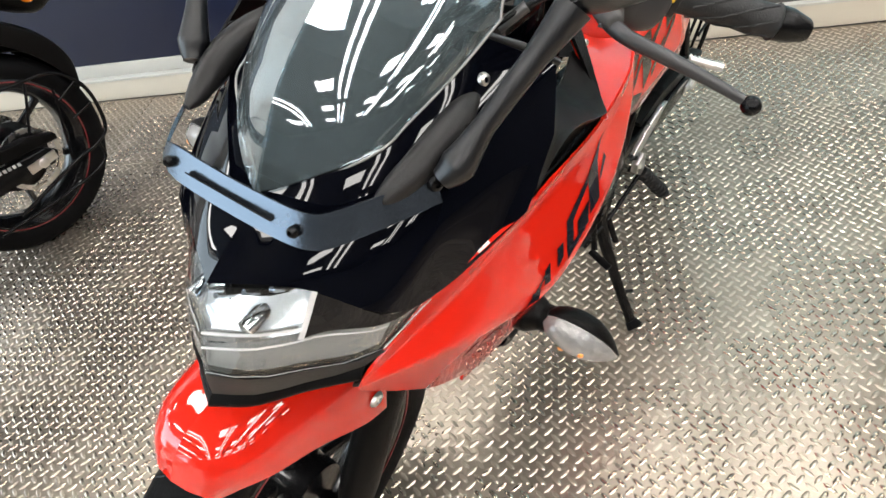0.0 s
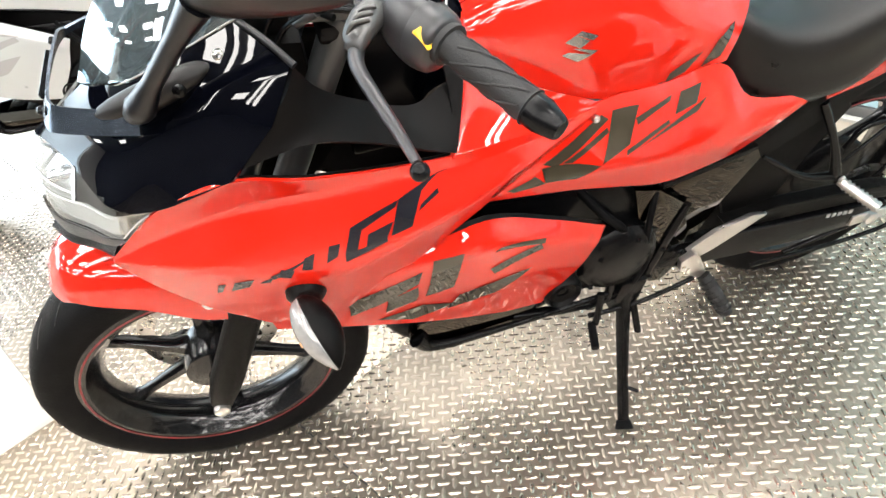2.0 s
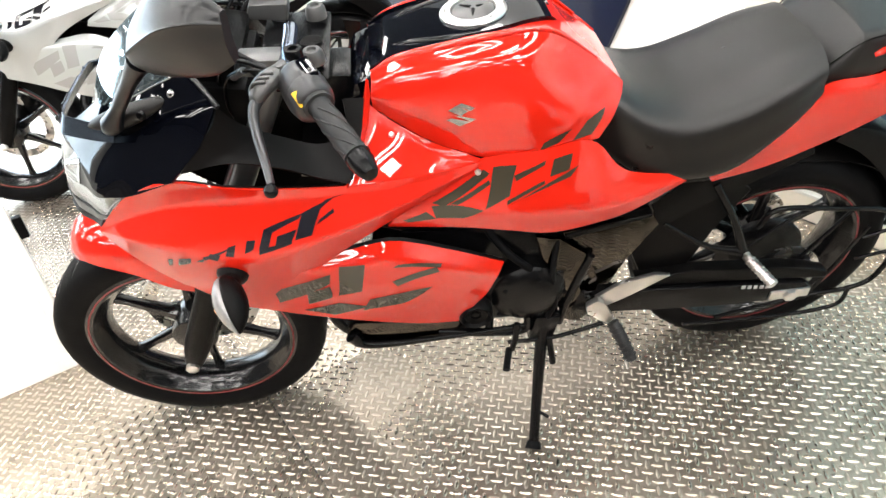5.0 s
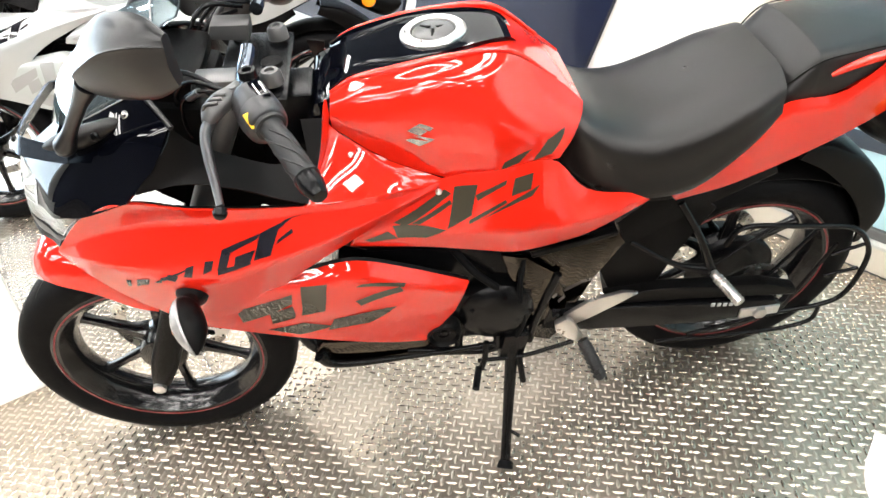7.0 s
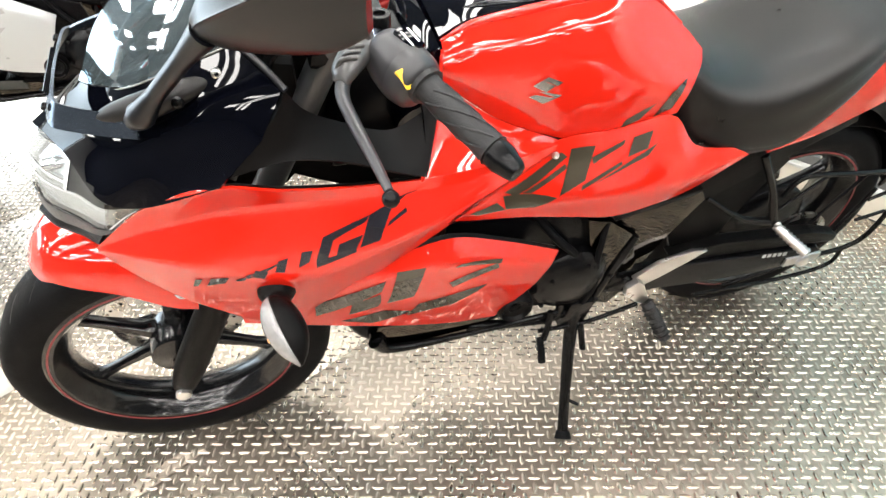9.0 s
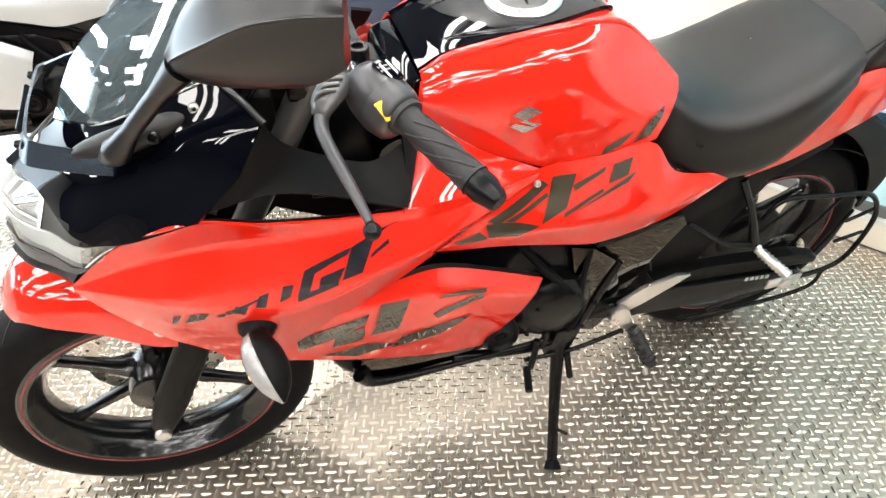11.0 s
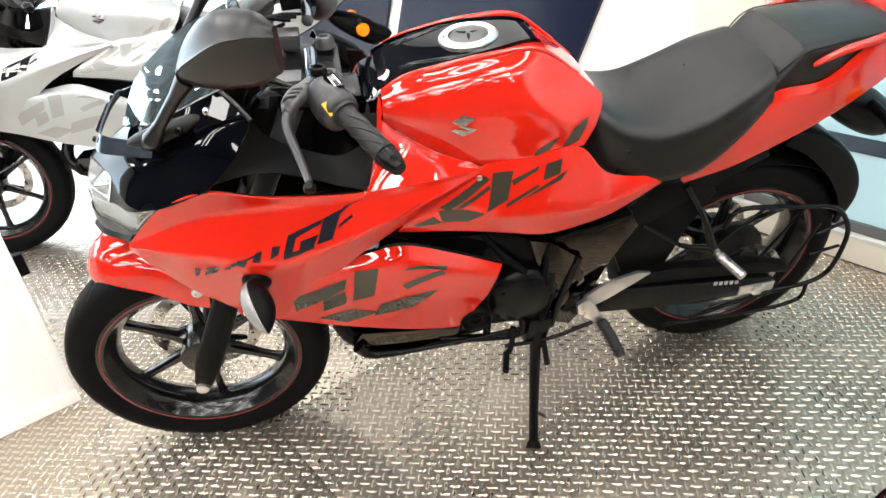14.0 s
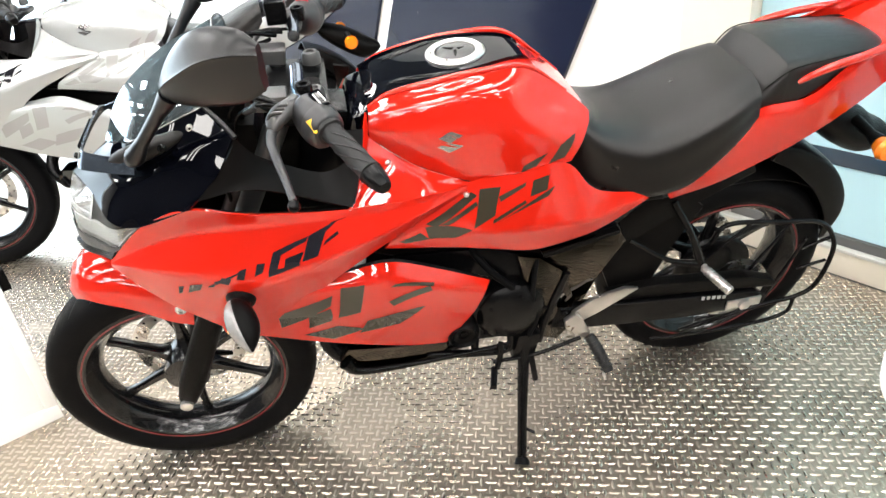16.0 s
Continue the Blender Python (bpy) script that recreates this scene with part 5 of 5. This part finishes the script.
        lathe("axle_nut", [(0.0001, -0.014), (0.010, -0.014), (0.016, -0.010), (0.017, 0.0), (0.0001, 0.0)], (1.34, s * 0.136, 0.302), ALLOY, bike, 6, closed=False, turn=pose(0, 0, 0, 0, 0, 0 if s < 0 else 180))
        wprism("chain_adjuster", [(1.295, 0.285), (1.385, 0.285), (1.385, 0.312), (1.295, 0.312)], s * 0.110, s * 0.116, ALLOY, bike, 0.002)
        # footrests
        hang = wprism("footrest_hanger", [(0.862, 0.390), (0.886, 0.406), (0.902, 0.390), (0.926, 0.338), (0.913, 0.322), (0.891, 0.348), (0.866, 0.363)], s * 0.140, s * 0.155, ALLOY, bike, 0.004, label="bare alloy footrest hanger")
        wprism("heel_guard", [(0.884, 0.393), (0.934, 0.429), (1.005, 0.445), (1.039, 0.436), (1.002, 0.415), (0.944, 0.380), (0.909, 0.362)], s * 0.128, s * 0.138, ALLOY, hang, 0.003)
        for p in ((0.868, 0.403), (0.874, 0.368)):
            bolt(hang, (p[0], s * 0.155, p[1]), (0, s, 0), 0.006, METAL_BLACK)
        peg = wtube("footrest", [(0.925, s * 0.150, 0.324), (0.941, s * 0.175, 0.295), (0.958, s * 0.205, 0.256)], [0.013, 0.014, 0.012], GRIP, bike, 14, steps=24, label="ribbed rubber footrest")
        for i in range(7):
            f = 0.15 + 0.12 * i
            p = np.array((0.925, s * 0.150, 0.324)) * (1 - f) + np.array((0.958, s * 0.205, 0.256)) * f
            e = np.array((0.033, s * 0.055, -0.058)) * 0.03
            wtube("rib", [tuple(p), tuple(p + e)], 0.0158, GRIP, peg, 14, steps=1)
        wtube("feeler", [(0.947, s * 0.203, 0.250), (0.951, s * 0.210, 0.232)], [0.004, 0.003], ALLOY, peg, 8)
        pp = tube("pillion_footrest", [(1.202, s * 0.137, 0.450), (1.228, s * 0.213, 0.440)], [0.009, 0.010], ALLOY, bike, 12, label="silver folded pillion footrest")
        for i in range(8):
            f = 0.15 + 0.11 * i
            p = np.array((1.202, s * 0.137, 0.450)) * (1 - f) + np.array((1.228, s * 0.213, 0.440)) * f
            tube("rib", [tuple(p), tuple(p + np.array((0.0010, s * 0.0030, -0.0004)))], 0.0118, ALLOY, pp, 12, steps=1)
        tube("pillion_bracket", [(1.105, s * 0.112, 0.640), (1.160, s * 0.122, 0.545), (1.198, s * 0.128, 0.455)], [0.008, 0.007, 0.011], METAL_BLACK, bike, 10)
        tube("pillion_bracket", [(1.02, s * 0.112, 0.550), (1.12, s * 0.122, 0.478), (1.198, s * 0.128, 0.455)], [0.005, 0.006, 0.011], METAL_BLACK, bike, 10)
        bolt(bike, (1.200, s * 0.140, 0.458), (0, s, 0), 0.006, STEEL)
    for k in range(6):
        a = radians(60 * k + 20)
        bolt(bike, (0.744 + 0.070 * math.cos(a), -0.176, 0.434 + 0.070 * math.sin(a)), (0, -1, 0), 0.004, METAL_BLACK)
    wtube("breather_hose", [(0.66, -0.10, 0.60), (0.70, -0.128, 0.55), (0.735, -0.130, 0.51), (0.76, -0.12, 0.47)], 0.008, RUBBER, bike, 10)
    wtube("wiring_loom", [(0.80, -0.12, 0.56), (0.79, -0.135, 0.48), (0.80, -0.135, 0.40), (0.785, -0.13, 0.34)], 0.006, RUBBER, bike, 10)
    for k in range(5):
        wprism("label_bar", [(1.222 + 0.014 * k, 0.334 - 0.002 * k), (1.231 + 0.014 * k, 0.333 - 0.002 * k), (1.231 + 0.014 * k, 0.343 - 0.002 * k), (1.222 + 0.014 * k, 0.344 - 0.002 * k)], -0.1135, -0.112, DECAL_GREY, bike, 0)
    # chain guard and sprocket cover
    wprism("chain_guard", [(0.98, 0.40), (1.10, 0.405), (1.34, 0.375), (1.42, 0.345), (1.42, 0.325), (1.30, 0.345), (1.00, 0.375)], -0.105, -0.075, PLASTIC, bike, 0.005)
    lathe("sprocket", [(0.078, -0.082), (0.092, -0.082), (0.092, -0.076), (0.078, -0.076)], (1.34, 0, 0.30), STEEL, bike, 40)
    wtube("exhaust_pipe", [(0.40, -0.03, 0.50), (0.335, -0.06, 0.40), (0.37, -0.085, 0.335), (0.50, -0.09, 0.315), (0.66, -0.06, 0.295), (0.90, 0.06, 0.29)], 0.022, METAL_BLACK, bike, 14, label="black exhaust pipe under the engine")
    wprism("exhaust_box", [(0.350, 0.345), (0.375, 0.385), (0.60, 0.350), (0.60, 0.300), (0.385, 0.300)], -0.115, 0.08, GLOSS_PLATE, bike, 0.012, label="dark shiny exhaust chamber under the fairing")
    wtube("belly_rail", [(0.365, -0.118, 0.352), (0.40, -0.122, 0.318), (0.55, -0.122, 0.310), (0.74, -0.122, 0.316)], [0.018, 0.010, 0.006, 0.006], METAL_BLACK, bike, 12)
    wtube("silencer", [(0.90, 0.13, 0.31), (1.05, 0.16, 0.36), (1.38, 0.18, 0.50)], [0.03, 0.05, 0.045], METAL_BLACK, bike, 18)
    wtube("under_rail", [(0.55, -0.112, 0.320), (0.66, -0.115, 0.300), (0.74, -0.118, 0.300), (0.745, -0.118, 0.36)], 0.010, METAL_BLACK, bike)
    wtube("under_rail", [(0.66, -0.112, 0.295), (0.665, -0.114, 0.365)], 0.009, METAL_BLACK, bike)
    wtube("shift_rod", [(0.70, -0.130, 0.275), (0.80, -0.140, 0.285), (0.905, -0.150, 0.325)], 0.005, METAL_BLACK, bike, 8)
    sl = wtube("shift_lever", [(0.72, -0.130, 0.335), (0.715, -0.140, 0.30), (0.705, -0.150, 0.272)], 0.007, METAL_BLACK, bike, 10)
    wtube("toe_piece", [(0.700, -0.145, 0.270), (0.685, -0.195, 0.262)], 0.008, RUBBER, sl, 10)
    # side stand
    sd = wtube("side_stand", [(0.782, -0.118, 0.320), (0.772, -0.140, 0.255), (0.752, -0.205, 0.145), (0.736, -0.262, 0.058)], [0.017, 0.014, 0.0115, 0.0115], METAL_BLACK, bike, 14, label="black side stand, folded out")
    wprism("stand_bracket", [(0.745, 0.270), (0.800, 0.270), (0.815, 0.345), (0.760, 0.350)], -0.135, -0.105, METAL_BLACK, bike, 0.006)
    wtube("stand_foot", [(0.737, -0.258, 0.064), (0.733, -0.272, 0.0545)], [0.014, 0.019], RUBBER, sd, 14)
    wtube("stand_tang", [(0.748, -0.215, 0.125), (0.775, -0.235, 0.118)], 0.004, METAL_BLACK, sd, 8)
    wtube("stand_spring", [(0.79, -0.14, 0.285), (0.795, -0.165, 0.225)], 0.007, METAL_BLACK, bike, 10)
    # wheel guard rails on the left flank
    tube("wheel_guard", [(1.243, -0.085, 0.474), (1.276, -0.085, 0.521), (1.409, -0.085, 0.502), (1.518, -0.085, 0.480), (1.574, -0.085, 0.425), (1.595, -0.085, 0.358), (1.584, -0.085, 0.261), (1.535, -0.085, 0.227), (1.433, -0.085, 0.218), (1.219, -0.085, 0.178)], 0.0060, METAL_BLACK, bike, 10, label="black tubular wheel guard")
    tube("wheel_guard", [(1.535, -0.085, 0.227), (1.522, -0.085, 0.166), (1.387, -0.085, 0.150), (1.143, -0.085, 0.165)], 0.0052, METAL_BLACK, bike, 10)
    for a, b in (((1.335, -0.085, 0.512), (1.226, -0.085, 0.406)), ((1.442, -0.085, 0.490), (1.344, -0.085, 0.313)), ((1.501, -0.085, 0.437), (1.438, -0.085, 0.230)), ((1.574, -0.085, 0.425), (1.501, -0.085, 0.401)), ((1.582, -0.085, 0.346), (1.508, -0.085, 0.333))):
        tube("guard_bar", [a, b], 0.0042, METAL_BLACK, bike, 8, steps=2)
    prism("splash_guard", [(0.955, 0.50), (1.03, 0.585), (1.14, 0.645), (1.19, 0.60), (1.13, 0.50), (1.10, 0.40), (1.0, 0.385)], -0.100, -0.088, PLASTIC, bike, 0.004, label="matte black splash guard ahead of the rear wheel")
    return bike


red_bike = motorcycle(pose(0, 0.035, 0, LEAN_BIKE, 0, 0), RED, DECAL, DECAL_BLACK, "glossy red and black faired motorcycle leaning on its side stand")
white_bike = motorcycle(pose(-1.03, 1.31, 0, 0, 0, 5.5) @ pose(0, 0.035, 0, 0.8, 0, 0), WHITE_PAINT, DECAL_GREY, DECAL_BLACK, "pearl white faired sport motorcycle with grey graphics on its side stand")

# ---- black pointed panel and white shape beside the path, on an added scooter body ----
scooter = new("scooter")
scooter.matrix_world = pose(1.0, -1.035, -0.008)
tagged(scooter, "black gloss pointed panel and white shape on added vehicle parts", "scooter")
axis = [((-0.224, -0.036, 0.690), 0.004), ((-0.212, -0.034, 0.696), 0.011), ((-0.175, -0.030, 0.712), 0.020), ((-0.110, -0.026, 0.738), 0.030), ((-0.02, -0.02, 0.765), 0.040), ((0.10, 0.0, 0.785), 0.045)]
loft("nose_panel", [[(c[0] - 0.15 * r * math.sin(a), c[1] + 1.2 * r * math.cos(a), c[2] + 0.62 * r * math.sin(a)) for a in np.linspace(0, 2 * math.pi, 12, endpoint=False)] for c, r in axis], BLACK, scooter, 24, 24, label="gloss black pointed nose panel")
loft("white_panel", [[(x + 0.004 + w * math.cos(a), 0.13 + 0.05 * math.cos(a) * 0.3 + 0.045 * math.sin(a), z) for a in np.linspace(0, 2 * math.pi, 12, endpoint=False)] for x, w, z in ((0.002, 0.012, 0.736), (0.006, 0.032, 0.728), (0.018, 0.044, 0.706), (0.070, 0.058, 0.66), (0.16, 0.075, 0.55), (0.22, 0.08, 0.32), (0.22, 0.06, 0.22))], BOARD_EDGE, scooter, 24, 24, label="white curved panel")
# stem, floorboard and wheels are made up to carry the two panels
prism("stem", [(-0.150, 0.650), (-0.06, 0.660), (0.06, 0.67), (0.10, 0.20), (-0.06, 0.20)], -0.07, 0.03, BLACK, scooter, 0.01)
prism("floorboard", [(-0.10, 0.20), (0.50, 0.20), (0.50, 0.25), (-0.10, 0.25)], -0.14, 0.14, PLASTIC, scooter, 0.01)
for wx in (0.0, 0.45):
    lathe("wheel", [(0.06, 0.03), (0.11, 0.04), (0.125, 0.0), (0.11, -0.04), (0.06, -0.03)], (wx, -0.02, 0.133), RUBBER, scooter, 32)

# ---- white display board ----
board = new("display_board")
board.matrix_world = ROOM
tagged(board, "white framed display board standing on the floor", "board")
slab("panel", (-1.25, 0.440, 0.045), (-0.325, 0.462, 0.72), BOARD, parent=board)
slab("frame", (-1.29, 0.432, 0.0), (-0.293, 0.470, 0.045), BOARD_EDGE, parent=board, bevel=0.004)
slab("frame", (-0.325, 0.432, 0.0455), (-0.293, 0.470, 0.72), BOARD_EDGE, parent=board, bevel=0.004)
slab("frame", (-1.29, 0.432, 0.0455), (-1.2505, 0.470, 0.72), BOARD_EDGE, parent=board, bevel=0.004)
slab("latch", (-0.2925, 0.44, 0.42), (-0.27, 0.462, 0.48), PLASTIC, parent=board, bevel=0.004)

# ---- floor plates with raised tread ----
def plates():
    """Steel plates laid with narrow joints, as pieces of the floor."""
    gap, w, h = 0.004, 1.25, 2.5
    k = 0
    us = [1.805 - 0.48 - w * i for i in range(11)]
    spans = [(1.805 - 0.48, 1.805)] + [(max(U0, a - w), a) for a in us if a - 0.01 > U0]
    vs = [-0.058 + h * 0.5 * i for i in range(-11, 6)]
    for a, b in spans:
        for c, d in zip(vs[:-1], vs[1:]):
            c, d = max(c, V0), min(d, V1)
            if d - c < 0.05:
                continue
            slab("floor_plate", (a + gap / 2, c + gap / 2, -0.006), (b - gap / 2, d - gap / 2, 0.0), PLATE, parent=floor, bevel=0.001)
            k += 1


def tread():
    """Raised bars in two crossing directions, over the part of the floor near the camera."""
    P = 0.043
    base = radians(-16.5)
    e, f = np.array((math.cos(base), math.sin(base))), np.array((-math.sin(base), math.cos(base)))
    V, F = [], []
    L, W, Hh = 0.0135, 0.0043, 0.0019
    r = np.random.RandomState(3)
    u = np.array((math.cos(radians(29.5)), math.sin(radians(29.5))))
    for i in range(-100, 101):
        for j in range(-200, 201):
            for kind in (0, 1):
                q = e * ((i + 0.5 * (j % 2) + 0.5 * kind) * P) + f * (j * P * 0.5)
                if not (-2.4 < q[0] < 2.8 and -3.2 < q[1] < 2.6) or q @ u > WALL_U - 0.012:
                    continue
                a, b = (e, f) if kind == 0 else (f, -e)
                o = len(V)
                for s, t, z in ((-1, 0, 0), (-0.55, -1, 0), (0.55, -1, 0), (1, 0, 0), (0.55, 1, 0), (-0.55, 1, 0), (-0.62, 0, Hh), (0.62, 0, Hh), (-0.4, -0.35, Hh), (0.4, -0.35, Hh), (0.4, 0.35, Hh), (-0.4, 0.35, Hh)):
                    p = q + a * (s * L) + b * (t * W)
                    V.append((p[0], p[1], z + 0.0001))
                F += [tuple(o + k for k in g) for g in ((0, 1, 8, 6), (1, 2, 9, 8), (2, 3, 7, 9), (3, 4, 10, 7), (4, 5, 11, 10), (5, 0, 6, 11), (6, 8, 9, 7), (6, 7, 10, 11))]
    ob = finish("raised_tread", V, F, BAR, None, "", True, 25)
    ob.parent = floor
    ob.matrix_parent_inverse = floor.matrix_world.inverted()
    tagged(ob, "raised bars of the steel tread plate", kind="stuff")


plates()
tread()
